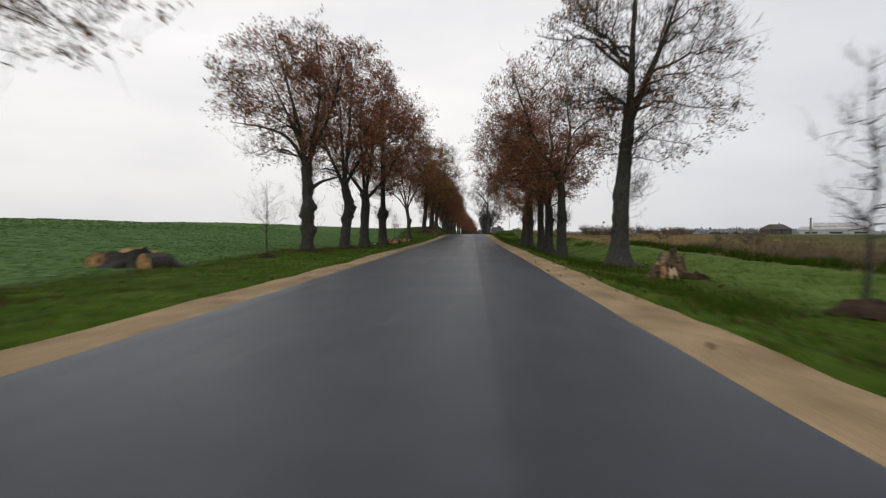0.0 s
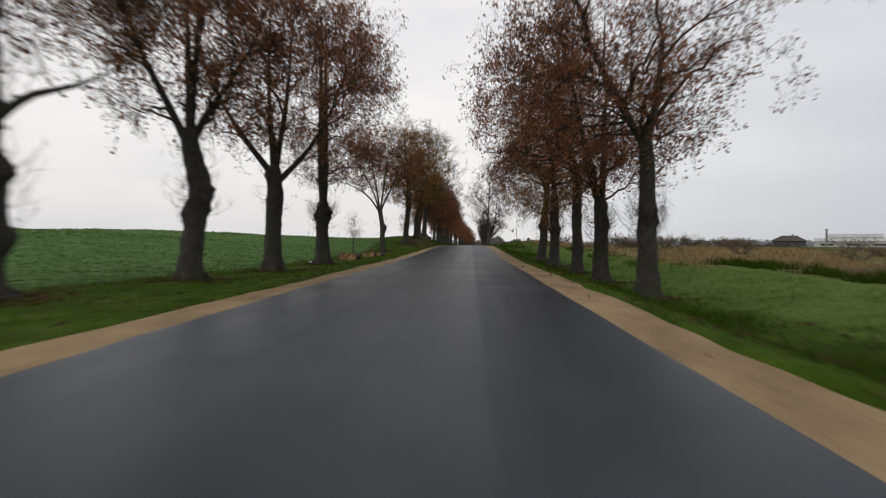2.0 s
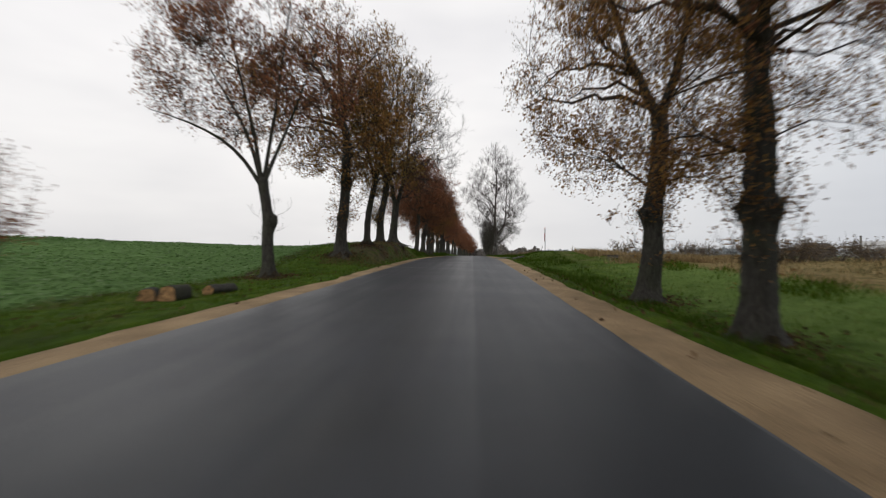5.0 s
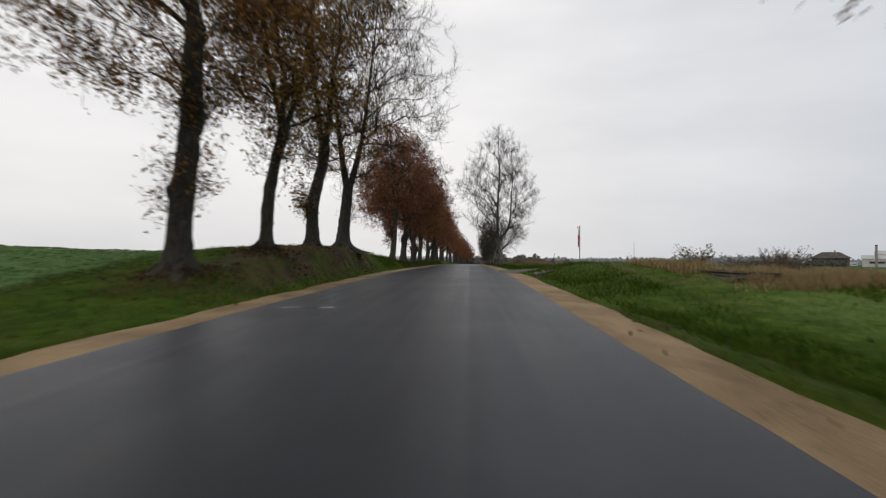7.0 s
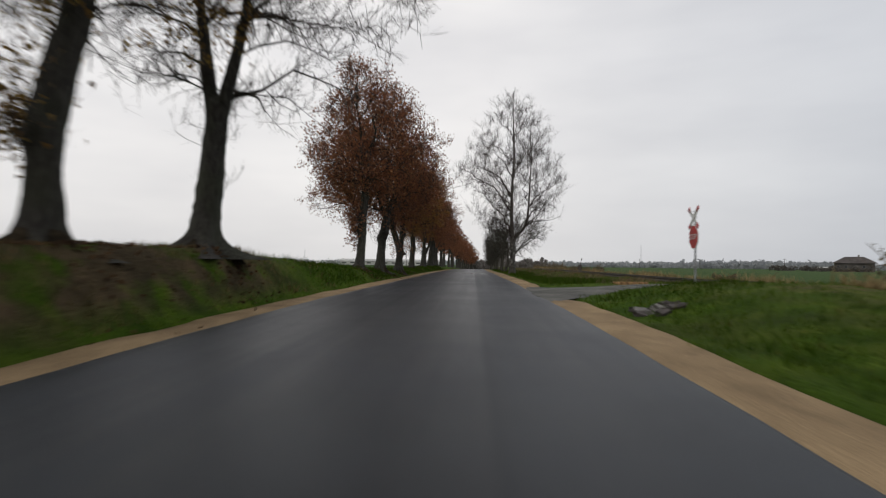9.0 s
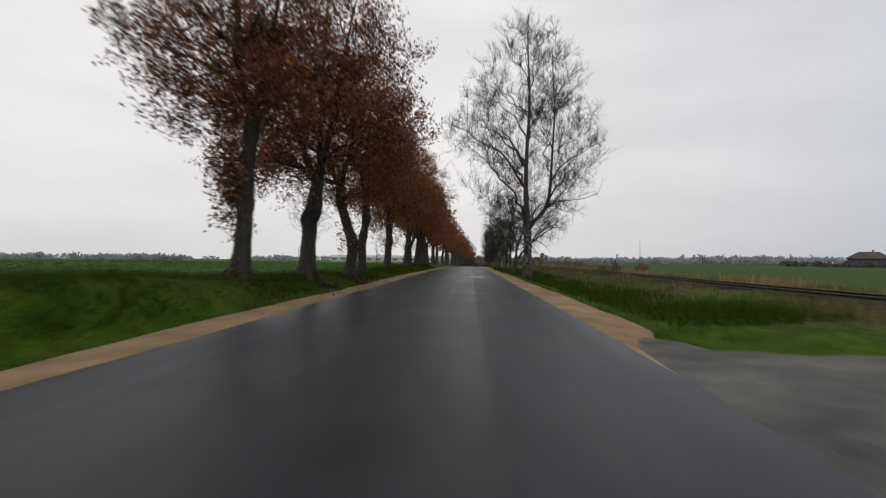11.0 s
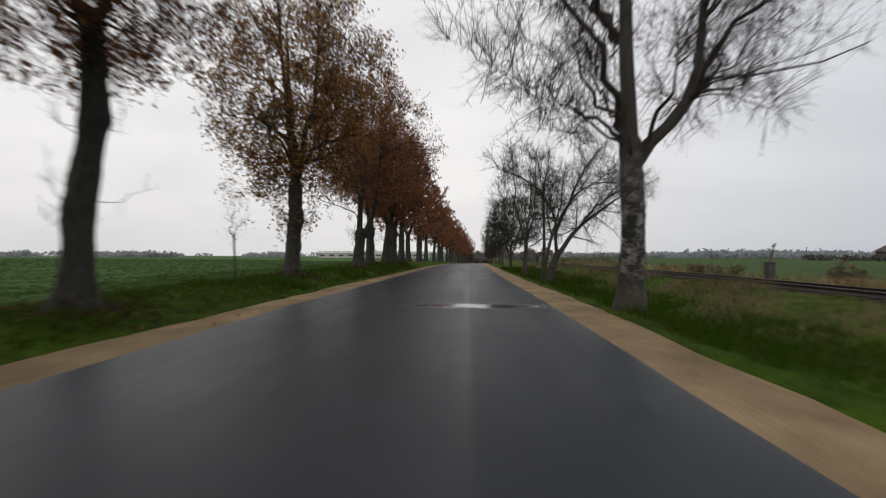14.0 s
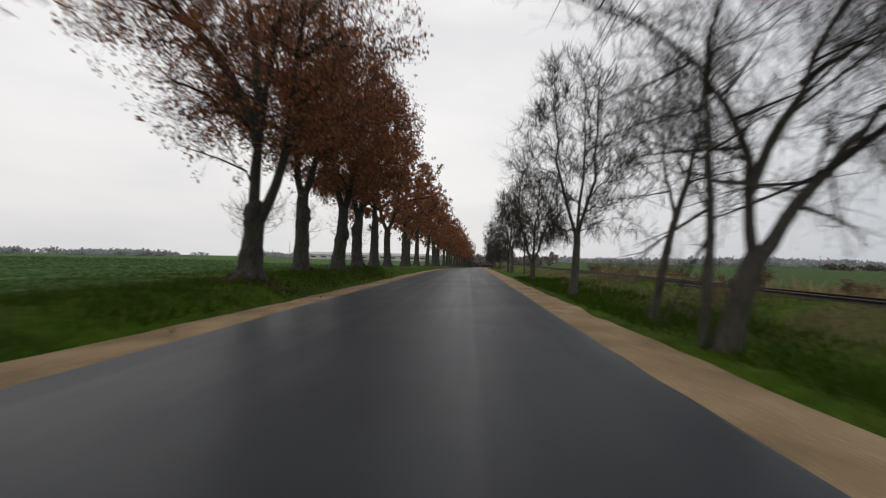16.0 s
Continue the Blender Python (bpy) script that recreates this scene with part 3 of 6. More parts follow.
sx_ = np.array([2.7, 3.2, 3.8, 4.6, 5.5, 7, 9, 12, 15, 18, 22, 30, 45])
half = np.array([5.2, 4.8, 3.9, 3.0, 2.3, 1.7, 1.5, 1.4, 1.4, 1.4, 1.4, 1.4, 1.4])
cols = np.linspace(-1, 1, 7)
X2 = np.repeat(sx_[:, None], 7, 1)
Y2 = 105.0 + half[:, None] * cols[None, :] + (X2 - 2.7) * 0.06
V2 = np.stack([X2, Y2, np.maximum(side_height(X2, Y2), land_z(X2, Y2) + 0.02) - 0.05 * np.abs(cols[None, :]) ** 4 + 0.008], -1).reshape(-1, 3)
a2 = (np.arange(len(sx_) - 1)[:, None] * 7 + np.arange(6)[None, :]).ravel()
side_road = part("side_road", data_from("side_road", V2, np.stack([a2, a2 + 7, a2 + 8, a2 + 1], -1), mat=TRACK_ROAD))
tagged(side_road, "grey crushed stone side road leading over the railway", "road", kind="structure")


# ---- trees ----
def bezier(p0, p1, p2, s):
    u = np.linspace(0, 1, s)[None, :, None]
    return (1 - u) ** 2 * p0[:, None] + 2 * u * (1 - u) * p1[:, None] + u ** 2 * p2[:, None]


def unit(v):
    return v / np.maximum(np.linalg.norm(v, axis=-1, keepdims=True), 1e-6)


def tubes(paths, radii, sides):
    """Corners and faces of tapered tubes along paths (N, S, 3) with radii (N, S)."""
    n, s, _ = paths.shape
    d = unit(paths[:, -1] - paths[:, 0])
    ref = np.where(np.abs(d[:, 2:3]) > 0.9, np.array([[1.0, 0, 0]]), np.array([[0, 0, 1.0]]))
    u = unit(np.cross(d, ref))
    w = np.cross(d, u)
    a = np.arange(sides) * 2 * np.pi / sides
    ring = np.cos(a)[None, :, None] * u[:, None] + np.sin(a)[None, :, None] * w[:, None]
    v = paths[:, :, None] + radii[:, :, None, None] * ring[:, None]
    base = (np.arange(n)[:, None, None] * s + np.arange(s - 1)[None, :, None]) * sides
    k = np.arange(sides if sides > 2 else 1)[None, None, :]
    k2 = (k + 1) % sides
    q = np.stack([base + k, base + k2, base + sides + k2, base + sides + k], -1).reshape(-1, 4)
    return v.reshape(-1, 3), q


def joined(pieces):
    vs, qs, o = [], [], 0
    for v, q in pieces:
        vs.append(v)
        qs.append(q + o)
        o += len(v)
    return np.concatenate(vs), np.concatenate(qs)


def along(paths, u):
    """Points and tangents at parameters u (N, M) along paths (N, S, 3)."""
    s = paths.shape[1] - 1
    f = np.clip(u * s, 0, s - 1e-4)
    i = f.astype(int)
    n = np.arange(len(paths))[:, None]
    a, b = paths[n, i], paths[n, i + 1]
    return a + (b - a) * (f - i)[..., None], unit(b - a)


def shoots(rng, paths, count, lo, length, spread_, up, out, axis, s, droop=0.0):
    """Children along paths: curved paths (N*count, s, 3) and their places along the parents."""
    n = len(paths)
    u = lo + (1 - lo) * (np.arange(count)[None, :] + rng.uniform(0, 1, (n, count))) / count
    p, t = along(paths, u)
    o = p - axis
    o[..., 2] *= 0.4
    d = unit(t * (1 - spread_) + spread_ * rng.normal(0, 1, p.shape) * 0.8 + out * unit(o) + np.array([0, 0, up]))
    ln = length * rng.uniform(0.6, 1.3, (n, count))[..., None] * (1.15 - 0.45 * u[..., None])
    p0, d, ln = p.reshape(-1, 3), d.reshape(-1, 3), ln.reshape(-1, 1)
    p1 = p0 + d * ln * 0.5
    p2 = p0 + d * ln + np.array([0, 0, 1.0]) * ln * (0.12 - droop) + rng.normal(0, 0.08, p0.shape) * ln
    return bezier(p0, p1, p2, s), u.reshape(-1)


def leaves(rng, centres, size):
    n = len(centres)
    a = unit(rng.normal(0, 1, (n, 3)))
    b = unit(np.cross(a, rng.normal(0, 1, (n, 3))))
    sz = size * rng.uniform(0.6, 1.3, (n, 1))
    v = np.stack([centres - a * sz * 0.6, centres + b * sz * 0.42 + np.array([0, 0, 0.15]) * sz, centres + a * sz * 0.6, centres - b * sz * 0.42], 1)
    return v.reshape(-1, 3), np.arange(n * 4).reshape(-1, 4)


def blade_leaves(rng, centres, size):
    """Small pointed leaves, one three-sided face each."""
    n = len(centres)
    a = unit(rng.normal(0, 1, (n, 3)) + np.array([0, 0, -0.5]))
    b = unit(np.cross(a, rng.normal(0, 1, (n, 3))))
    sz = size * rng.uniform(0.6, 1.35, (n, 1))
    v = np.stack([centres - a * sz * 0.45 - b * sz * 0.42, centres - a * sz * 0.45 + b * sz * 0.42, centres + a * sz * 0.75], 1)
    return v.reshape(-1, 3), np.arange(n * 3).reshape(-1, 3)


def trunk_mesh(rng, path, r0, r1, knobs, flare, mat, sides=26):
    s = len(path)
    h = np.linspace(0, 1, s)
    z = path[:, 2]
    rad = r0 + (r1 - r0) * h + flare * r0 * (0.9 * np.exp(-z / (0.5 * r0 + 0.10)) + 0.2 * np.exp(-z / (1.6 * r0 + 0.2)))
    a = np.arange(sides) * 2 * np.pi / sides
    R = np.repeat(rad[:, None], sides, 1)
    R *= 1 + 0.06 * np.sin(3 * a[None] + z[:, None] * 0.8 + rng.uniform(0, 6)) + 0.05 * np.sin(5 * a[None] - z[:, None] * 1.7)
    R *= 1 + 0.20 * np.exp(-z[:, None] / 0.35) * np.sin(5 * a[None] + rng.uniform(0, 6))
    for kz, amount, side in knobs:
        lump = np.exp(-(np.abs(z[:, None] - kz) / 0.30) ** 2.6) * (0.45 + 0.55 * np.cos(a[None] - side))
        R += 0.75 * amount * r0 * lump * (1 + 0.3 * np.sin(4 * a[None] + kz * 5))
        for _ in range(9):
            bz, ba, wz = kz + rng.normal(0, 0.22), side + rng.normal(0, 0.8), rng.uniform(0.06, 0.15)
            R += amount * r0 * rng.uniform(0.25, 0.75) * np.exp(-((z[:, None] - bz) / wz) ** 2 + (np.cos(a[None] - ba) - 1) / 0.06)
    for _ in range(int(14 + 12 * z[-1])):
        bz, ba, wz = rng.uniform(0.1, z[-1] + 0.2), rng.uniform(0, 6.28), rng.uniform(0.06, 0.24)
        R += r0 * rng.uniform(0.03, 0.14) * np.exp(-((z[:, None] - bz) / wz) ** 2 + (np.cos(a[None] - ba) - 1) / 0.07)
    R += r0 * 0.018 * rng.normal(0, 1, R.shape)
    v = np.stack([path[:, None, 0] + R * np.cos(a), path[:, None, 1] + R * np.sin(a), np.repeat(z[:, None], sides, 1)], -1)
    crown = [v[-1] * 1.0]
    for f, up in ((0.9, 0.35), (0.68, 0.7), (0.35, 0.95), (0.02, 1.05)):
        ring = path[-1] + (v[-1] - path[-1]) * f
        ring[:, 2] += up * r1
        crown.append(ring)
    v = np.concatenate([v, np.array(crown[1:])])
    s = len(v)
    k = np.arange(sides)
    q = (np.arange(s - 1)[:, None, None] * sides + np.stack([k, (k + 1) % sides, (k + 1) % sides + sides, k + sides], -1)[None]).reshape(-1, 4)
    return data_from("trunk", v.reshape(-1, 3), q, mat=mat)


def curve(*stops, steps=9):
    """A smooth way of evenly spread points through a few places."""
    p = np.array(stops, float)
    w = np.stack([np.interp(np.linspace(0, 1, 33), np.linspace(0, 1, len(p)), p[:, c]) for c in range(3)], -1)
    for _ in range(12):
        w[1:-1] = (w[:-2] + 2 * w[1:-1] + w[2:]) / 4
    return w[np.linspace(0, 32, steps).round().astype(int)]


def root_mound(rng, r0, size):
    """A low uneven skirt of dark earth, roots and suckers round a trunk's foot."""
    k, rings = 26, 7
    a = np.arange(k) * 2 * np.pi / k
    f = np.linspace(0, 1, rings)[:, None]
    lob = 1 + 0.22 * np.sin(3 * a + rng.uniform(0, 6)) + 0.16 * np.sin(5 * a + rng.uniform(0, 6))
    R = r0 * 0.9 + size * (0.75 + 1.3 * r0) * f * lob[None] + 0.03 * rng.normal(0, 1, (rings, k))
    h = 0.42 * size * (1 - f) ** 1.2 * (1 + 0.3 * np.sin(4 * a + rng.uniform(0, 6)))[None] + 0.04 * rng.normal(0, 1, (rings, k)) * (1 - f) - 0.42 * f ** 2 + 0.05
    v = np.stack([R * np.cos(a), R * np.sin(a), h], -1)
    j = np.arange(k)
    q = (np.arange(rings - 1)[:, None, None] * k + np.stack([j + k, (j + 1) % k + k, (j + 1) % k, j], -1)[None]).reshape(-1, 4)
    return data_from("root_mound", v.reshape(-1, 3), q, mat=ROOT_EARTH)


def crown_points(rng, n, low, height, radius, axis, narrow, belly, rim, lo=0.0, lean_to=0.0):
    """Points inside a lumpy domed crown; lo: least share of the way from the axis to the rim. Returns points and shares."""
    bump, size = rim
    out, share = [], []
    while sum(len(o) for o in out) < n:
        k = n * 3
        h = rng.uniform(0, 1, k)
        a = rng.uniform(0, 6.2832, k)
        f = np.where(h > belly, (h - belly) / (1 - belly), (belly - h) / (belly * 1.22))
        w = np.sqrt(np.maximum(0, 1 - f ** 2)) * (1 - narrow * np.clip((h - belly) / (1 - belly), 0, 1))
        keep = rng.uniform(0, 1, k) < w ** 2
        h, a, w = h[keep], a[keep], w[keep]
        g = np.sqrt(rng.uniform(lo ** 2, 1, len(h)))
        d = unit(np.stack([np.cos(a), np.sin(a), 2.2 * (h - belly)], -1))
        lump = 1 + (size[None] * np.exp(-((1 - d @ bump.T) / 0.05))).sum(1)
        r = radius * w * g * np.clip(lump, 0.6, 1.25)
        top = low + (height - low) * h * (0.94 + 0.06 * lump)
        out.append(np.stack([axis[0] + r * np.cos(a) + lean_to * (1 - h) * w, axis[1] + r * np.sin(a), top], -1))
        share.append(g)
    return np.concatenate(out)[:n], np.concatenate(share)[:n]


def grown(rng, parents, parent_r, targets, steps, lo, pull=0.5, curl=0.45, rough=0.03, keep=0.6, slim=0.02, least=0.01, droop=0.0, rise=0.1):
    """Curved shoots from the best place on the parent paths to each target. Returns paths, radii and parent numbers."""
    u = np.linspace(lo, 0.97, 9)
    p, t = along(parents, np.repeat(u[None], len(parents), 0))
    pr = np.array([np.interp(u, np.linspace(0, 1, parents.shape[1]), r) for r in parent_r]).ravel()
    p, t = p.reshape(-1, 3), t.reshape(-1, 3)
    dist = np.sqrt(np.maximum(1e-6, (targets ** 2).sum(1)[:, None] + (p ** 2).sum(1)[None] - 2 * targets @ p.T))
    cosine = (targets @ t.T - (p * t).sum(1)[None]) / dist
    cost = dist * (1 + pull * (1 - cosine)) + (0.9 - droop) * np.maximum(0, p[None, :, 2] + rise * dist - targets[:, 2:3])
    i = cost.argmin(1)
    p0, t0 = p[i], t[i]
    ln = np.linalg.norm(targets - p0, axis=1, keepdims=True)
    out = bezier(p0, p0 + unit(t0 * 0.6 + unit(targets - p0)) * ln * curl + np.array([0, 0, 0.05]) * ln, targets, steps)
    out[:, 1:-1] += rng.normal(0, rough, out[:, 1:-1].shape) * ln[:, None]
    if droop:
        out[:, -1, 2] -= droop * 0.25 * ln[:, 0]
    r = np.clip(np.minimum(pr[i] * keep, slim * ln[:, 0] + 0.004), least, None)
    return out, r[:, None] * np.linspace(1, 0.22, steps)[None], i // len(u)


def make_tree(name, label, group, seed, height, fork, radius, r0, leaders=2, leaf=4000, leaf_mat=None, bark=None, twig=None, sway=(), knobs=(), low=None, droop=0.0,
              limbs=15, branches=120, twigs=1150, sprigs=8, leaf_size=0.125, sprouts=0, flare=0.7, spread_top=0.35, category="tree", narrow=0.0, shift=0.0, lead_angle=None,
              lead_way=None, lead_size=0.86, roots=0, shoot_leaf=0, core=0.6, belly=0.4, taper=0.72, cover=0.45, lean_to=0.0, shoot_side=None, sprig=0.46, high=-0.3, shoot_len=1.15, rise=0.1, curl=0.5):
    """A tree standing at its own origin: trunk, limbs with branches, fine twigs and leaves. sway: (height, offset) of the trunk's middle line."""
    rng = np.random.default_rng(seed)
    sprigs = min(sprigs, 7) if leaf > 6000 else sprigs
    bark, twig = bark or BARK, twig or TWIG
    thing = tagged(new(name), label, category, group)
    low = fork * 0.8 if low is None else low
    s = max(16, int(fork * 12))
    z = np.linspace(-0.25, fork, s)
    mid = np.interp(z, [k[0] for k in sway], [k[1] for k in sway]) if sway else 0 * z
    ext = np.concatenate([np.full(5, mid[0]), mid, np.full(5, mid[-1])])
    mid = np.convolve(ext, np.ones(11) / 11, "valid")
    wob = rng.uniform(-1, 1, 4)
    path = np.stack([mid + 0.035 * wob[0] * np.sin(z * 1.7 + wob[1] * 3), 0.06 * wob[2] * np.sin(z * 1.3 + wob[3] * 3), z], -1)
    part("trunk", trunk_mesh(rng, path, r0, r0 * taper, knobs, flare, bark), parent=thing)
    if roots:
        part("root_mound", root_mound(rng, r0, 0.55), parent=thing)
    for _ in range(min(roots, 5)):
        b = rng.uniform(-2.2, 2.2)
        o, ln = np.array([math.cos(b), math.sin(b), 0]), r0 * rng.uniform(1.7, 2.6)
        way = bezier((o * r0 * 0.7 + np.array([0, 0, 0.32]))[None], (o * ln * 0.6 + np.array([0, 0, 0.16]))[None], (o * ln + np.array([0, 0, -0.25]))[None], 8)
        way[0, 2:-1] += rng.normal(0, 0.03, (5, 3))
        v, q = tubes(way, (r0 * rng.uniform(0.25, 0.4) * np.linspace(1, 0.5, 8))[None], 7)
        part("root", data_from("root", v, q, mat=bark), parent=thing)
    top = path[-1]
    axis = np.array([top[0] + shift, top[1], (low + height) / 2])
    rim = unit(rng.normal(0, 1, (26, 3))), rng.uniform(-0.42, 0.24, 26)
    shape = dict(low=low, height=height, radius=radius, axis=axis, narrow=narrow, belly=belly, rim=rim, lean_to=lean_to)
    # leaders rise from the fork
    n = len(lead_way) if lead_way else leaders
    ang = (rng.uniform(0, 6.28) if lead_angle is None else lead_angle) + np.arange(n) * 6.28 / n
    way = np.stack([np.cos(ang), np.sin(ang), 0 * ang], -1) * (n > 1)
    tip = np.array([axis[0], axis[1], 0]) + way * radius * spread_top + np.array([0, 0, 1.0]) * height * rng.uniform(0.80, 0.92, (n, 1))
    start = np.repeat(top[None], n, 0) + np.array([0, 0, -0.3])
    half = start + (tip - start) * 0.45 + way * radius * spread_top * 0.35 + rng.normal(0, 0.18, (n, 3))
    lead = bezier(start, half, tip, 9)
    if lead_way:
        lead = np.array(lead_way, float) + top
    else:
        lead[:, 2:-1] += rng.normal(0, 0.07, lead[:, 2:-1].shape)
    lr = r0 * taper * (lead_size if lead_way else 0.98 if n == 1 else 0.74 if n == 2 else 0.62) * np.linspace(1, 0.10, 9)[None] ** 0.9 * np.ones((n, 1))
    # limbs leave the upper trunk and the leaders, branches the limbs, twigs the branches
    k0 = int(np.searchsorted(z, min(low, fork * 0.85)))
    upper = np.stack([np.interp(np.linspace(k0, s - 1, 9), np.arange(s), path[:, c]) for c in range(3)], -1)[None]
    stem, stem_r = np.concatenate([lead, upper]), np.concatenate([lr, np.full((1, 9), r0 * taper * 0.34)])
    target, _ = crown_points(rng, limbs, lo=0.55, **shape)
    side, sr, _ = grown(rng, stem, stem_r, target, 9, 0.03, 0.55, curl, 0.026, 0.55, 0.023, min(0.02, r0 * 0.3), droop, rise)
    paths, radii = np.concatenate([lead, side]), np.concatenate([lr, sr])
    target, _ = crown_points(rng, branches, lo=0.3, **shape)
    br, brr, own = grown(rng, paths, radii, target, 5, 0.12, 0.6, curl, 0.03, 0.6, 0.012, min(0.011, r0 * 0.1), droop, rise)
    for i in range(len(paths)):
        pieces = [tubes(paths[i:i + 1], radii[i:i + 1], 8)]
        if (own == i).any():
            pieces.append(tubes(br[own == i], brr[own == i], 4))
        v, q = joined(pieces)
        part("limb", data_from("limb", v, q, mat=bark if i < n else twig), parent=thing)
    # twigs crowd round the branch ends, with gaps between the clumps
    loose, share = crown_points(rng, twigs // 3, lo=0.1, **shape)
    j = rng.integers(0, len(br), twigs - len(loose))
    u = rng.uniform(0.45, 1.0, len(j))
    bunch = br[j, (u * 4).astype(int)] + rng.normal(0, 0.115 * radius, (len(j), 3)) * np.array([1, 1, 0.8])
    target = np.concatenate([loose, bunch])
    share = np.hypot(target[:, 0] - axis[0], target[:, 1] - axis[1]) / radius
    tw, twr, holder = grown(rng, br, brr, target, 3, 0.15, 0.5, curl * 0.9, 0.04, 0.7, 0.012, min(0.0095, r0 * 0.1), droop, rise * 0.7)
    fine, _ = shoots(rng, tw, sprigs, 0.2, sprig, 0.55, 0.12, 0.25, axis, 2, droop * 1.6)
    if droop > 0.3:
        fine[:, -1, 2] -= 0.3 * rng.uniform(0, 1, len(fine))
    fr = min(0.0075, r0 * 0.07) * np.linspace(1.1, 0.6, fine.shape[1])[None] * np.ones((len(fine), 1))
    pieces = [tubes(tw, twr, 2 if leaf else 3), tubes(fine, fr, 2)]
    if sprouts:
        kz = [k[0] for k in knobs if k[0] > 1.5] or [min(fork * 0.75, 3.5)]
        hz = np.where(rng.uniform(0, 1, sprouts) < 0.6, np.array(kz)[rng.integers(0, len(kz), sprouts)] + rng.normal(0, 0.3, sprouts), rng.uniform(1.2, min(fork, 5.0), sprouts))
        i = np.clip((hz + 0.25) / (fork + 0.25) * (s - 1), 0, s - 1).astype(int)
        a = rng.uniform(0, 6.28, sprouts) if shoot_side is None else shoot_side + rng.normal(0, 0.8, sprouts)
        o = np.stack([np.cos(a), np.sin(a), 0 * a], -1)
        p0 = path[i] + o * r0 * 0.8
        ln = rng.uniform(0.25, 1.0, (sprouts, 1)) * shoot_len
        sprout = bezier(p0, p0 + o * ln * 0.5 + np.array([0, 0, 0.06]) * ln, p0 + o * ln * rng.uniform(0.4, 0.9, (sprouts, 1)) + np.array([0, 0, 0.7]) * ln * rng.uniform(0.2, 1.4, (sprouts, 1)), 4)
        sprout[:, 1:] += rng.normal(0, 0.05, sprout[:, 1:].shape)
        pieces.append(tubes(sprout, 0.007 * np.linspace(1.2, 0.4, 4)[None] * np.ones((sprouts, 1)), 3))
        sub, _ = shoots(rng, sprout, 8, 0.2, 0.36, 0.55, 0.1, 0.1, axis, 2)
        pieces.append(tubes(sub, 0.005 * np.ones((len(sub), 2)), 2))
        shoot_tips = sub[:, 1]
    v, q = joined(pieces)
    tagged(part("twigwork", data_from("twigwork", v, q, mat=twig), parent=thing), kind="stuff")
    if leaf:
        leaf, leaf_size = int(leaf * 1.85), leaf_size * 0.75
        pts = fine[:, -1]
        clump = np.repeat(rng.normal(0, 0.30, len(br))[holder], sprigs)
        score = rng.uniform(0, 1, len(pts)) + clump + 0.22 * wave(pts[:, 0], pts[:, 2], 1.1, seed % 7) - core * np.repeat(share, sprigs) + high * np.clip((pts[:, 2] - low) / (height - low), 0, 1)
        pick = np.argsort(-score)[:max(1, int(min(len(pts) * 0.8, leaf * cover * 0.6)))]
        c = pts[pick][rng.integers(0, len(pick), leaf)] + rng.normal(0, 0.11, (leaf, 3))
        if sprouts and shoot_leaf:
            c = np.concatenate([c, np.repeat(shoot_tips, shoot_leaf, 0) + rng.normal(0, 0.07, (shoot_leaf * len(shoot_tips), 3))])
        v, q = blade_leaves(rng, c, leaf_size)
        part("foliage", data_from("foliage", v, tris=q, mat=leaf_mat or RUST, smooth=False), parent=thing)
    return thing


def plant(tree, x, y, turn=0.0, sink=0.0):
    tree.matrix_basis = pose(x, y, ground_at(x, y) - sink, 0, 0, turn)
    return tree


ROW_W, ROW_E = "roadside lindens along the field", "roadside lindens along the meadow"
LIND = "old knobby linden with "
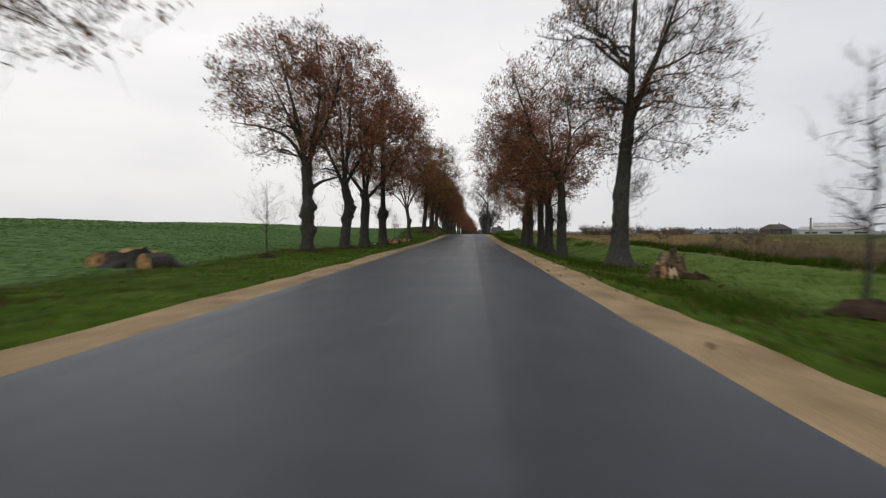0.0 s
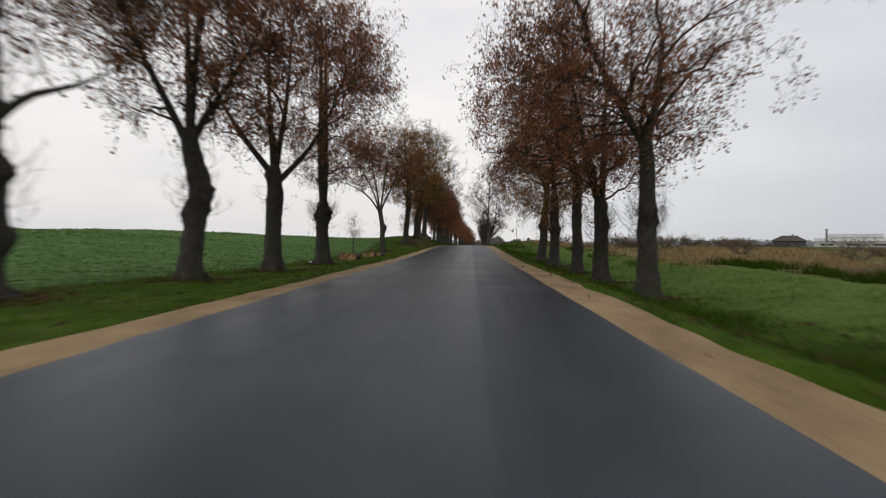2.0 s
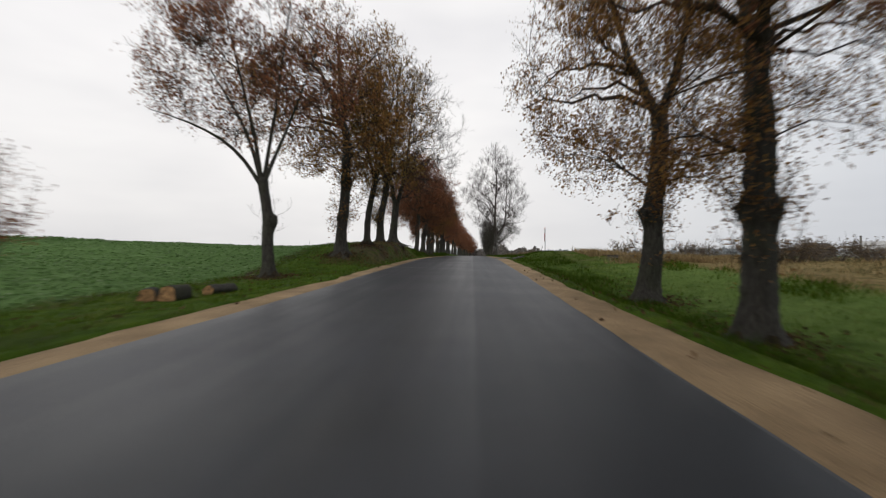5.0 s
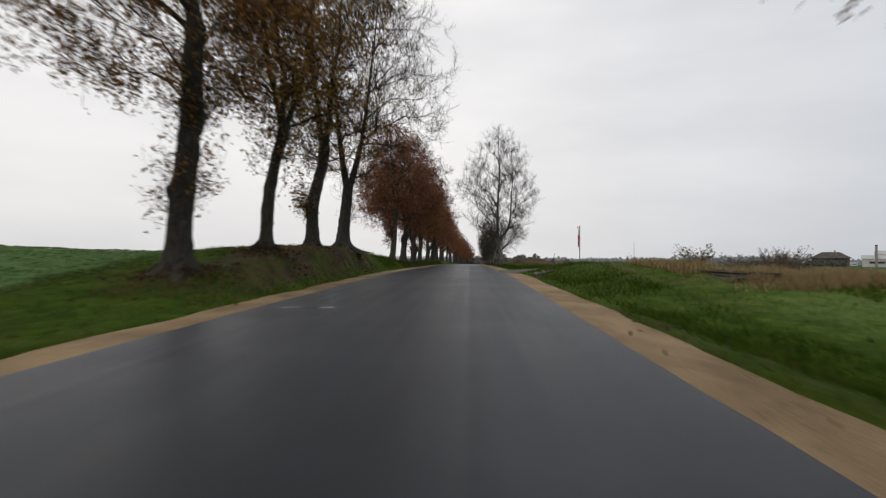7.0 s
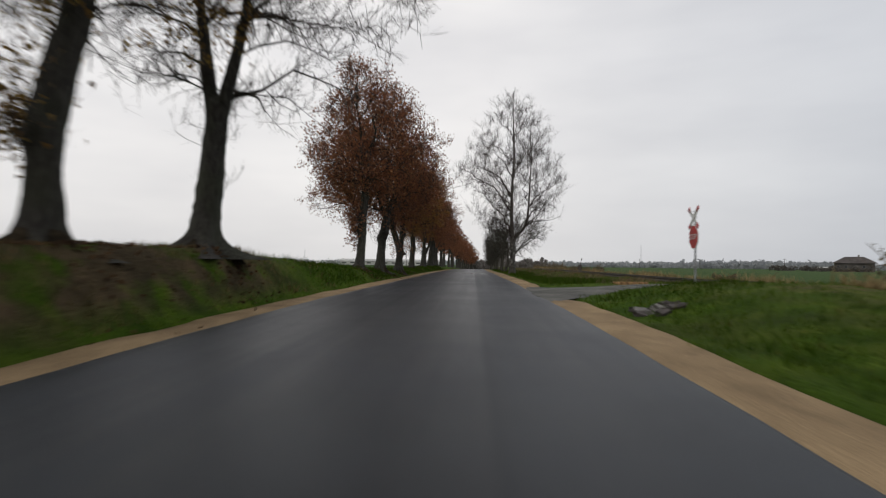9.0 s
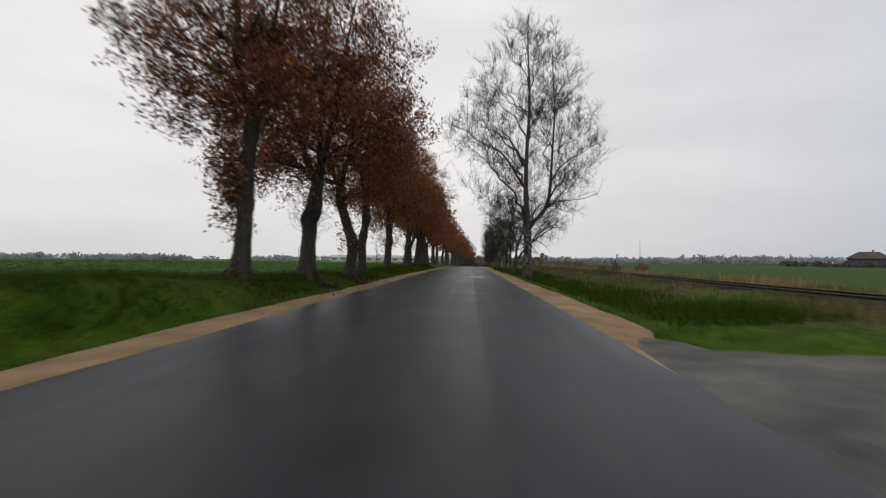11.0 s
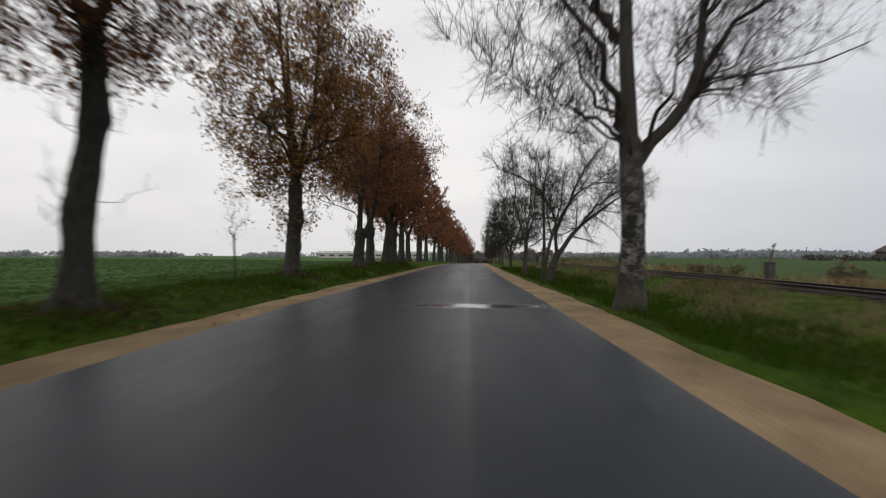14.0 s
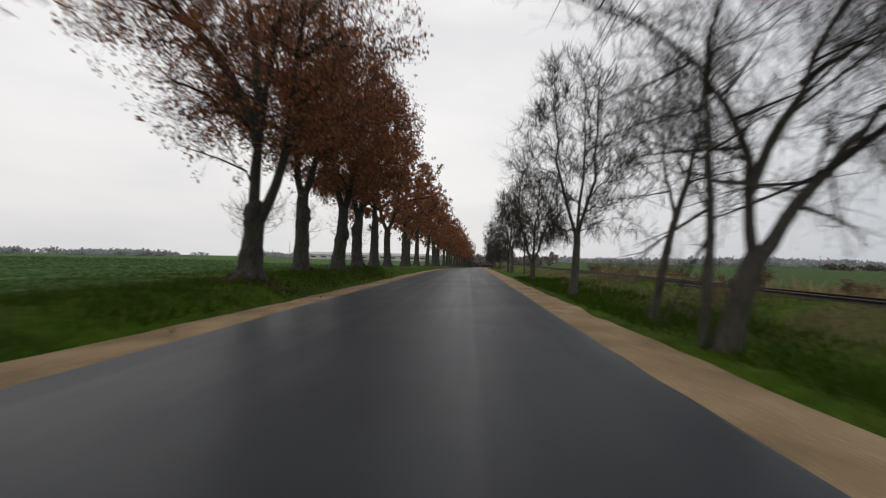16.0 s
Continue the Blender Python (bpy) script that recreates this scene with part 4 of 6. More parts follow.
# x, y, height, fork, radius, trunk radius, leaders, leaves, leaf material, label, and what sets the tree apart
WEST = [
    (-8.7, 10.0, 13, 4.6, 5.0, 0.40, 2, 2500, BROWN, "sparse brown leaves", dict(knobs=[(3.2, 0.4, 1)], sprouts=30, branches=80, twigs=300)),
    (-8.67, 31.6, 12.6, 4.9, 5.0, 0.30, 6, 9500, RUST, "rust-brown leaves on the branch ends", dict(
        sway=[(0, 0), (1.2, 0.02), (2.4, 0.12), (5, 0.0)], knobs=[(1.15, 0.5, 0.3), (1.25, 0.45, 2.6), (1.9, 0.3, 3.4), (2.3, 0.5, 3.1), (2.6, 0.5, 0.2), (2.0, 0.25, 5.5), (3.6, 0.25, 0.2), (4.6, 0.25, 3)], sprouts=70, low=5.0, shift=-0.4,
        taper=0.86, high=0.35, core=0.15, lead_size=0.52, limbs=22, lead_way=[
            curve((0, 0, -0.4), (-0.5, -0.2, 0.9), (-1.2, -0.3, 1.7), (-2.6, -0.4, 2.1), (-4.2, -0.5, 2.3)),
            curve((0, 0, -0.4), (-0.5, 0.4, 1.3), (-1.3, 0.8, 2.8), (-2.1, 1.2, 4.3), (-2.9, 1.5, 5.6)),
            curve((0, 0, -0.4), (-0.15, -0.5, 1.6), (-0.5, -0.9, 3.2), (-0.9, -1.3, 5.0), (-1.4, -1.5, 6.9)),
            curve((0, 0, -0.4), (0.3, 0.1, 1.5), (0.7, 0.2, 3.4), (0.7, 0.2, 5.4), (0.5, 0.1, 7.4)),
            curve((0, 0, -0.4), (0.5, -0.2, 1.0), (1.3, -0.6, 2.2), (2.0, -0.9, 3.9), (2.4, -1.0, 5.6)),
            curve((0.05, 0, -1.6), (0.4, 0.1, -1.2), (0.9, 0.1, -0.9), (1.6, 0.3, -0.75), (2.4, 0.5, -0.3))])),
    (-8.05, 38.3, 14.0, 4.6, 4.7, 0.32, 4, 12000, RUST, "a crooked bole and rusty leaves", dict(
        sway=[(0, 0), (1.5, 0.08), (3.0, 0.24), (4.8, -0.06)], knobs=[(3.3, 0.5, 0.2), (2.75, 0.45, 0.0), (2.3, 0.35, 3)], sprouts=40, low=5.2, high=1.1, taper=0.8, lead_size=0.56, limbs=18, lead_way=[
            curve((0, 0, -0.4), (-0.5, -0.3, 0.9), (-1.0, -0.6, 2.0), (-1.7, -0.9, 4.0), (-2.6, -1.2, 6.4)), curve((0, 0, -0.4), (-0.1, 0.2, 1.3), (-0.3, 0.5, 3.0), (-0.5, 0.8, 5.4), (-0.6, 1.0, 8.0)),
            curve((0, 0, -0.4), (0.2, -0.1, 1.5), (0.4, -0.2, 3.2), (0.5, -0.3, 5.6), (0.9, -0.3, 8.2)), curve((0, 0, -0.4), (0.5, 0.2, 0.8), (1.2, 0.3, 1.7), (2.0, 0.5, 3.2), (2.6, 0.6, 5.4))])),
    (-8.3, 46.0, 14.6, 4.6, 5.6, 0.37, 4, 12000, RUST, "a straight bole and rusty leaves", dict(
        sway=[(0, 0), (5.6, 0.15)], knobs=[(3.4, 0.2, 0.3), (4.4, 0.25, 3)], sprouts=20, low=5.0, shift=0.6, high=1.2, taper=0.82, lead_size=0.54, limbs=18, lead_way=[
            curve((0, 0, -0.3), (-0.7, -0.3, 0.7), (-1.4, -0.7, 1.7), (-2.2, -1.0, 3.2), (-3.2, -1.2, 5.6)), curve((0, 0, -0.4), (-0.2, 0.2, 1.6), (-0.4, 0.4, 3.4), (-0.5, 0.6, 5.8), (-0.4, 0.8, 8.4)),
            curve((0, 0, -0.4), (0.35, -0.2, 1.4), (0.7, -0.3, 3.2), (0.9, -0.4, 5.6), (1.2, -0.5, 8.2)), curve((0.05, 0, -0.6), (0.8, 0.2, 0.2), (1.5, 0.3, 1.0), (2.3, 0.6, 2.4), (3.1, 0.8, 4.8))])),
    (-7.9, 53.1, 15.2, 3.5, 4.6, 0.38, 2, 9000, RUST, "a thick collar and rusty leaves", dict(
        knobs=[(2.8, 0.5, 0), (2.8, 0.45, 3), (3.2, 0.3, 1.5)], sprouts=130, low=4.6, taper=0.75, shift=0.8, leaf_size=0.105, high=0.5,
        lead_way=[[(d * (-0.05 - 0.01 * k), d * (0.62 * min(1, k / 1.4) + 0.05 * k), -0.3 + 1.42 * k) for k in range(9)] for d in (-1, 1)])),
    (-8.0, 75.5, 13.2, 4.2, 5.0, 0.25, 5, 8500, RUST, "a slim trunk and thin brown leaves", dict(
        sway=[(0, 0), (2.5, -0.05), (4.6, -0.4)], knobs=[(2.45, 0.6, 0)], sprouts=16, low=6.2, shift=-0.6, belly=0.3, core=-0.25, taper=0.85, high=0.35, lead_size=0.5, limbs=18, lead_way=[
            curve((0, 0, -0.3), (-0.7, -0.2, 0.9), (-1.6, -0.4, 1.8), (-3.0, -0.7, 2.5), (-4.6, -0.9, 3.0)), curve((0, 0, -0.3), (-0.5, 0.3, 1.3), (-1.2, 0.6, 2.8), (-2.2, 0.9, 4.3), (-3.2, 1.1, 5.8)),
            curve((0, 0, -0.3), (-0.2, -0.2, 1.6), (-0.5, -0.6, 3.4), (-0.9, -0.9, 5.4), (-1.3, -1.1, 7.6)), curve((0, 0, -0.3), (0.25, 0.1, 1.5), (0.5, 0.3, 3.4), (0.7, 0.5, 5.6), (1.0, 0.6, 7.9)),
            curve((0, 0, -0.3), (0.5, -0.1, 0.9), (1.2, -0.3, 2.2), (1.9, -0.5, 3.8), (2.7, -0.7, 5.6))])),
    (-6.6, 82.8, 14.4, 6.4, 5.7, 0.31, 1, 14000, OCHRE, "brown leaves and many trunk shoots", dict(sway=[(0, 0), (1.2, 0.03), (3, 0.15), (4.4, 0.3), (6.8, 0.33)], knobs=[(2.1, 0.25, 3), (4.2, 0.35, 1)], sprouts=110, shoot_leaf=1, low=4.4, roots=9, flare=0.8, taper=0.72, shift=-0.7, core=-0.1, limbs=20)),
    (-6.0, 87.2, 14.5, 4.2, 4.0, 0.20, 3, 8000, YELLOW, "a leaning trunk and thin yellow-brown leaves", dict(sway=[(0, 0), (1.1, 0.05), (2.2, 0.15), (4.2, 0.58)], sprouts=30, shoot_leaf=1, low=4.2, roots=9, flare=0.8, taper=0.85)),
    (-6.2, 93.1, 14.5, 4.6, 4.7, 0.26, 2, 3600, YELLOW, "almost bare branches on a grassy bank", dict(sway=[(0, 0), (1.8, 0.12), (3.5, 0.45), (4.4, 0.55)], knobs=[(1.85, 0.42, 3)], sprouts=90, shoot_leaf=1, low=3.6, roots=9, flare=0.8, shoot_side=3.1, twigs=1600, taper=0.85)),
    (-5.85, 97.8, 15.6, 3.5, 5.4, 0.30, 2, 0, BROWN, "bare branches on a grassy bank", dict(sway=[(0, 0), (2, 0.15), (3.5, 0.27)], sprouts=14, low=3.3, roots=9, flare=1.2, taper=0.85, shift=0.6, twigs=1900, branches=150, lead_size=0.78, lead_way=[
        curve((-0.05, 0, -0.4), (-0.35, 0.1, 1.2), (-0.6, 0.2, 2.8), (-0.9, 0.3, 5.6), (-1.2, 0.3, 9.6)), curve((0.05, 0, -0.4), (0.4, -0.1, 0.8), (0.75, -0.2, 2.0), (1.1, -0.3, 4.6), (1.6, -0.4, 9.4))])),
    (-5.75, 115.4, 11.8, 4.6, 4.0, 0.24, 2, 12500, RUST, "dense rusty leaves and a tuft of shoots", dict(sway=[(0, 0), (1.5, 0.17), (2.2, 0.25), (4.6, 0.36)], knobs=[(2.3, 0.4, 3), (2.9, 0.3, 3)], sprouts=110, shoot_leaf=2, low=4.0, shoot_side=3.0, taper=0.75)),
    (-5.45, 120.7, 12.2, 3.6, 4.2, 0.27, 3, 8500, RUST, "dark bare lower limbs and rusty leaves", dict(
        sway=[(0, 0), (2.2, 0.2), (3.6, 0.42)], knobs=[(2.2, 0.3, 3), (2.6, 0.3, 0)], sprouts=60, low=3.8, taper=0.85, high=0.5, core=0.1, lead_size=0.6, limbs=18, lead_way=[
            curve((0, 0, -0.3), (-0.5, -0.2, 1.2), (-1.0, -0.4, 2.8), (-1.7, -0.6, 4.8), (-2.3, -0.8, 6.6)), curve((0, 0, -0.3), (0.05, 0.2, 1.6), (0.0, 0.4, 3.4), (0.1, 0.5, 5.6), (0.2, 0.6, 7.8)),
            curve((0.05, 0, -0.3), (0.4, -0.1, 1.4), (0.7, -0.2, 3.0), (1.1, -0.3, 5.0), (1.6, -0.4, 7.2))])),
    (-5.05, 126.2, 12.4, 4.6, 5.5, 0.25, 2, 17500, RUST, "a curved trunk and dense rusty leaves", dict(sway=[(0, 0), (1.55, 0.22), (2.4, -0.06), (3.6, -0.40), (5, -0.48)], knobs=[(1.6, 0.45, 0.2)], sprouts=40, shoot_leaf=1, low=3.4, shift=-1.2, taper=0.8, core=0.0, limbs=18)),
    (-5.8, 133.0, 12.2, 5.0, 3.9, 0.25, 2, 11500, RUST, "dense rusty leaves", dict(sway=[(0, 0), (1.6, 0.08), (2.8, 0.22), (5.2, 0.2)], knobs=[(1.75, 0.35, 3), (3.3, 0.25, 0)], sprouts=20, low=4.2, taper=0.75)),
    (-6.05, 145.2, 12.2, 3.6, 4.1, 0.27, 3, 15000, OCHRE, "golden-brown leaves", dict(sway=[(0, 0), (3, 0.1)], knobs=[(2.2, 0.3, 0.2)], sprouts=50, shoot_leaf=1, low=3.3, taper=0.9, spread_top=0.25)),
    (-6.0, 157.3, 12.6, 2.2, 4.8, 0.30, 4, 13500, RUST, "a forked trunk and brown leaves", dict(sway=[(0, 0), (2.2, 0.28)], knobs=[(2.0, 0.2, 3)], sprouts=50, low=4.2, taper=0.95, high=0.1, core=0.2, lead_size=0.68, limbs=20, lead_way=[
        curve((-0.1, 0, -0.5), (-0.05, 0.05, 1.6), (0.1, 0.1, 3.3), (0.45, 0.2, 5.6), (0.9, 0.2, 8.8)),
        curve((0.1, 0, -0.4), (0.65, -0.1, 0.7), (1.0, -0.15, 2.0), (1.15, -0.3, 4.2), (1.8, -0.4, 7.6)),
        curve((0, 0, 2.0), (-0.3, -0.2, 3.2), (-1.2, -0.5, 4.7), (-2.3, -0.8, 6.0), (-3.6, -0.9, 7.4)),
        curve((0, 0.1, 2.6), (-0.2, 0.4, 3.8), (-0.5, 0.8, 5.4), (-0.9, 1.0, 7.2), (-1.3, 1.0, 9.0))])),
    (-6.4, 164.1, 12.2, 3.4, 4.1, 0.31, 2, 15500, RUST, "dense rusty leaves", dict(knobs=[(2.4, 0.3, 0)], sprouts=30, low=4.2, twigs=800, sprigs=5)),
    (-6.0, 169.0, 12.2, 3.3, 4.1, 0.33, 2, 15500, RUST, "dense rusty leaves", dict(sway=[(0, 0), (3.3, 0.25)], knobs=[(2.0, 0.3, 0)], sprouts=20, low=4.0, twigs=800, sprigs=5)),
    (-6.0, 174.0, 12.0, 3.2, 4.1, 0.33, 2, 15500, RUST, "dense rusty leaves", dict(knobs=[(2.2, 0.3, 3)], sprouts=20, low=4.0, twigs=800, sprigs=5)),
]
EAST = [
    (7.6, 27.6, 15.5, 7.3, 5.1, 0.40, 2, 4500, BROWN, "bare twigs with few brown leaves", dict(
        sway=[(0, 0), (3.4, 0.12), (7.3, 0.42)], knobs=[(3.5, 0.22, 3.1)], flare=1.0, sprouts=90, low=4.6, core=0.0, taper=0.62, shift=0.3, branches=150, twigs=1700, belly=0.36, shoot_side=0.4, shoot_len=1.9, limbs=20,
        lead_way=[curve((0, 0, -0.4), (0.1, 0, 1.6), (0.15, 0.1, 3.3), (0.25, 0.1, 5.2), (0.3, 0.2, 7.6)), curve((0.05, 0, -0.4), (0.6, -0.1, 1.0), (1.1, -0.2, 2.2), (1.7, -0.3, 3.8), (2.2, -0.3, 5.6))])),
    (7.2, 42.1, 15.0, 6.0, 6.0, 0.37, 2, 12000, RUST, "rusty leaves and low shoots", dict(sway=[(0, 0), (2.8, 0.05), (6, -0.08)], knobs=[(3.0, 0.2, 0)], sprouts=110, low=4.6, shift=-1.5, lead_angle=0.3, core=0.4, taper=0.65)),
    (7.4, 50.1, 15.0, 4.0, 5.6, 0.36, 3, 12000, RUST, "three rising stems and rusty leaves", dict(knobs=[(3.0, 0.25, 0)], sprouts=110, low=4.0, shift=-1.3, spread_top=0.25, taper=0.9)),
    (7.55, 57.2, 15.4, 6.4, 5.6, 0.33, 1, 10500, RUST, "rusty leaves", dict(knobs=[(3.6, 0.12, 0)], sprouts=50, leaf_size=0.105, low=4.6, shift=-1.4, taper=0.8)),
    (7.2, 64.7, 15.0, 5.5, 4.9, 0.38, 2, 16500, OCHRE, "brown and ochre leaves", dict(sway=[(0, 0), (3, 0.05), (6, 0.05)], knobs=[(3.0, 0.35, 0), (3.0, 0.3, 3)], sprouts=90, shoot_leaf=1, low=3.9, shift=-0.2, core=0.35, leaf_size=0.105)),
    (7.2, 72.5, 14.8, 7.0, 5.0, 0.38, 2, 16500, OCHRE, "ochre leaves hanging low", dict(sway=[(0, 0), (3.3, 0.3), (6.7, 0.5), (8.5, 0.35)], knobs=[(3.2, 0.4, 3)], sprouts=90, shoot_leaf=1, low=3.9, shift=-0.6, core=0.2, leaf_size=0.105)),
]
for seed, group, row in ((100, ROW_W, WEST), (200, ROW_E, EAST)):
    for i, (x, y, hh, fk, ra, r0, nl, nf, lm, lab, own) in enumerate(row):
        plant(make_tree("linden_tree", LIND + lab, group, seed + i, hh, fk, ra, r0, nl, nf, lm, **{"roots": 7, **own}), x, y)

# farther lindens of the western row, lighter copies of two grown ones
light = dict(branches=30, twigs=170, sprigs=3, limbs=8, leaf_size=0.22, low=3.3)
far_a = plant(make_tree("linden_tree", "distant old linden with dense rusty leaves", ROW_W, 301, 13.2, 3.4, 4.7, 0.33, 2, 3700, RUST, **light), -6.1, 180.5)
far_b = plant(make_tree("linden_tree", "distant old linden with dense brown leaves", ROW_W, 302, 12.4, 3.2, 4.8, 0.31, 2, 3700, RUST, **light), -6.2, 187.5)
rng_far = np.random.default_rng(5)
for i, y in enumerate(np.arange(196, 400, 9.5)):
    y += rng_far.uniform(-1.5, 1.5)
    x = -6.3 + rng_far.uniform(-0.4, 0.4) + float(bend(y))
    copy_thing((far_a, far_b)[i % 2], pose(x, y, ground_at(x, y), 0, 0, rng_far.uniform(0, 360)))

# birch and orchard trees on the meadow side
birch = plant(make_tree("birch_tree", "tall bare silver birch with black-marked white bark", "", 402, 18.3, 3.65, 5.0, 0.27, 2, 0, None, BIRCH, BIRCH_TWIG,
                        low=4.0, droop=0.06, rise=0.72, curl=0.36, limbs=34, branches=280, twigs=3300, sprigs=8, sprig=0.52, flare=0.18, narrow=0.38, belly=0.36, shift=0.0, taper=0.85,
                        lead_way=[[(0, 0, -0.5), (-0.05, 0, 0.8), (-0.1, 0, 2.0), (-0.08, 0.1, 3.4), (-0.02, 0.1, 5.0), (0.1, 0.1, 6.8), (0.1, 0, 8.8), (0, 0.1, 11), (0, 0.2, 13.6)],
                                  [(0.05, 0, -0.5), (0.34, -0.05, -0.05), (0.8, -0.1, 0.38), (1.14, -0.15, 0.85), (1.36, -0.2, 1.5), (1.46, -0.2, 2.6), (1.55, -0.25, 4.4), (1.7, -0.3, 7.2), (1.5, -0.2, 11.2)]]), 4.4, 136.1)


def lean_tree(seed, x, y, trunk, stems, label, shoot=2.0, m=16):
    """A bare leaning tree; trunk: (dx, dy, dz, radius); stems: (radius, places from the stem's foot to its tip)."""
    rng = np.random.default_rng(seed)
    thing = tagged(new("orchard_tree"), label, "tree", "bare orchard trees by the road")
    crotch = np.array(trunk[:3], float)
    foot = np.array([[0, 0, -0.2]])
    tp = bezier(foot, foot + (crotch - foot) * 0.5 + np.array([[-0.08, 0, 0.05]]), crotch[None], 10)
    v, q = tubes(tp, trunk[3] * (np.linspace(1, 0.8, 10) + 0.7 * np.exp(-np.arange(10) * 1.1))[None], 12)
    part("trunk", data_from("trunk", v, q, mat=ORCHARD), parent=thing)
    st = np.array([curve(*way, steps=12) for _, way in stems])
    st[:, 1:-1] += rng.normal(0, 0.03, st[:, 1:-1].shape)
    sr = np.array([r for r, _ in stems])[:, None] * np.linspace(1, 0.16, 12)[None]
    ends = st[:, -1]
    axis = np.array([ends[:, 0].mean() * 0.5, 0, ends[:, 2].mean() * 0.6])
    br, bu = shoots(rng, st, m, 0.25, shoot, 0.78, 0.12, 0.35, axis, 6, 0.1)
    brr = np.maximum(np.repeat(sr[:, 0], m) * 0.36 * (1.1 - 0.7 * bu), 0.012)[:, None] * np.linspace(1, 0.25, 6)[None]
    for i in range(len(stems)):
        j = slice(i * m, i * m + m)
        v, q = joined([tubes(st[i:i + 1], sr[i:i + 1], 10), tubes(br[j], brr[j], 5)])
        part("stem", data_from("stem", v, q, mat=ORCHARD), parent=thing)
    tw, _ = shoots(rng, br, 14, 0.12, 0.75, 0.8, 0.06, 0.2, axis, 3, 0.15)
    fine, _ = shoots(rng, tw, 6, 0.2, 0.40, 0.6, 0.25, 0.15, axis, 2)
    v, q = joined([tubes(tw, 0.0068 * np.linspace(1.2, 0.5, 3)[None] * np.ones((len(tw), 1)), 3), tubes(fine, 0.0045 * np.ones((len(fine), 2)), 2)])
    tagged(part("twigwork", data_from("twigwork", v, q, mat=ORCHARD), parent=thing), kind="stuff")
    return plant(thing, x, y)


lean_tree(501, 4.42, 148.9, (0.48, 0, 1.45, 0.19), [
    (0.10, [(0.42, 0, 1.25), (0.36, 0, 2.4), (0.28, 0.1, 3.3), (-0.2, 0.2, 4.1), (-1.2, 0.2, 4.9), (-2.3, 0.1, 5.2)]),
    (0.085, [(0.36, 0, 2.3), (0.7, -0.1, 3.2), (1.15, -0.2, 4.2), (1.65, -0.2, 5.3), (2.6, -0.3, 6.4)]),
    (0.12, [(0.46, 0, 1.3), (1.0, 0.1, 2.1), (1.7, 0.2, 2.8), (2.8, 0.4, 3.6), (4.0, 0.5, 4.3)]),
    (0.07, [(1.5, 0.15, 2.6), (2.0, 0.0, 3.4), (2.9, -0.2, 4.0), (4.0, -0.3, 4.7)]),
    (0.05, [(0.95, -0.15, 3.8), (1.6, 0.2, 4.3), (2.4, 0.3, 4.7), (3.2, 0.3, 5.4)]),
    (0.09, [(-0.25, 0.1, -0.15), (-0.22, 0.1, 1.4), (-0.15, 0.2, 3.0), (-0.25, 0.3, 4.3), (0.1, 0.3, 5.6)])],
    "bare leaning orchard tree with spreading stems", 1.6)
lean_tree(502, 4.7, 152.8, (0.45, 0, 2.2, 0.09), [(0.07, [(0.43, 0, 2.1), (0.75, 0, 3.2), (1.0, 0.1, 4.2), (1.15, 0.1, 5.6)]), (0.045, [(0.45, 0, 2.2), (0.3, 0.2, 3.5), (0.1, 0.3, 5.2)])],
          "slender bare leaning roadside tree", 1.3, 14)
ORCH = "bare orchard trees by the road"
bush = dict(bark=ORCHARD, twig=ORCHARD, leaf=0, flare=0.4)
plant(make_tree("orchard_tree", "slim bare tree with upright twigs", ORCH, 511, 9.6, 2.4, 3.0, 0.15, 3, limbs=13, branches=110, twigs=1300, sway=[(0, 0), (2.6, 0.18)], **bush), 4.6, 161.2)
round_a = plant(make_tree("orchard_tree", "bare tree with a tall round twiggy crown", ORCH, 512, 9.8, 2.9, 3.1, 0.17, 3, limbs=11, branches=110, twigs=1300, low=2.9, **bush), 5.7, 203.0)
round_b = plant(make_tree("orchard_tree", "low bare tree forked near the ground into a dense crown", ORCH, 513, 7.0, 1.3, 2.5, 0.16, 3, limbs=14, branches=130, twigs=1700, low=1.9, shift=0.3, spread_top=0.5, **bush), 4.7, 174.6)
plant(make_tree("orchard_tree", "thin bare young roadside tree", ORCH, 514, 6.5, 2.4, 1.4, 0.08, 1, limbs=7, branches=40, twigs=300, **bush), 6.6, 198.0)
for i, y in enumerate((207, 231, 250, 268, 290, 315)):
    x = 5.0 + rng_far.uniform(-0.3, 0.5) + float(bend(y))
    grow = (0.8, 0.75, 1.0, 0.9, 1.1, 1.0)[i]
    ob = copy_thing((round_a, round_b)[i % 2], pose(x, y, ground_at(x, y), 0, 0, rng_far.uniform(0, 360)))
    ob.scale = (grow, grow, grow)

# saplings
SAP = "young trees between the old ones"
sap = dict(limbs=7, branches=22, twigs=70, sprigs=3, flare=0.2, category="sapling", core=0.0, belly=0.5, sprig=0.25, rise=0.8, curl=0.32)
plant(make_tree("sapling", "bare young tree with upswept thin branches", SAP, 601, 3.6, 1.1, 1.35, 0.042, 1, 0, None, low=1.5, **{**sap, "twigs": 150, "branches": 34, "limbs": 16},
                lead_way=[curve((0, 0, -0.3), (0.01, 0, 0.6), (0.03, 0.01, 1.2), (0.02, 0, 1.8), (0.03, 0, 2.35))], narrow=0.3, lead_size=0.95), -8.5, 25.2)
plant(make_tree("sapling", "young tree with a few reddish leaves", SAP, 602, 3.5, 1.3, 0.7, 0.035, 1, 520, RUST, leaf_size=0.065, low=1.5, **{**sap, "twigs": 130, "branches": 34}), -8.0, 61.7)
plant(make_tree("sapling", "young tree with thin brown leaves at the field edge", SAP, 603, 3.1, 1.5, 0.45, 0.03, 1, 70, BROWN, leaf_size=0.08, **sap), -6.0, 139.8)
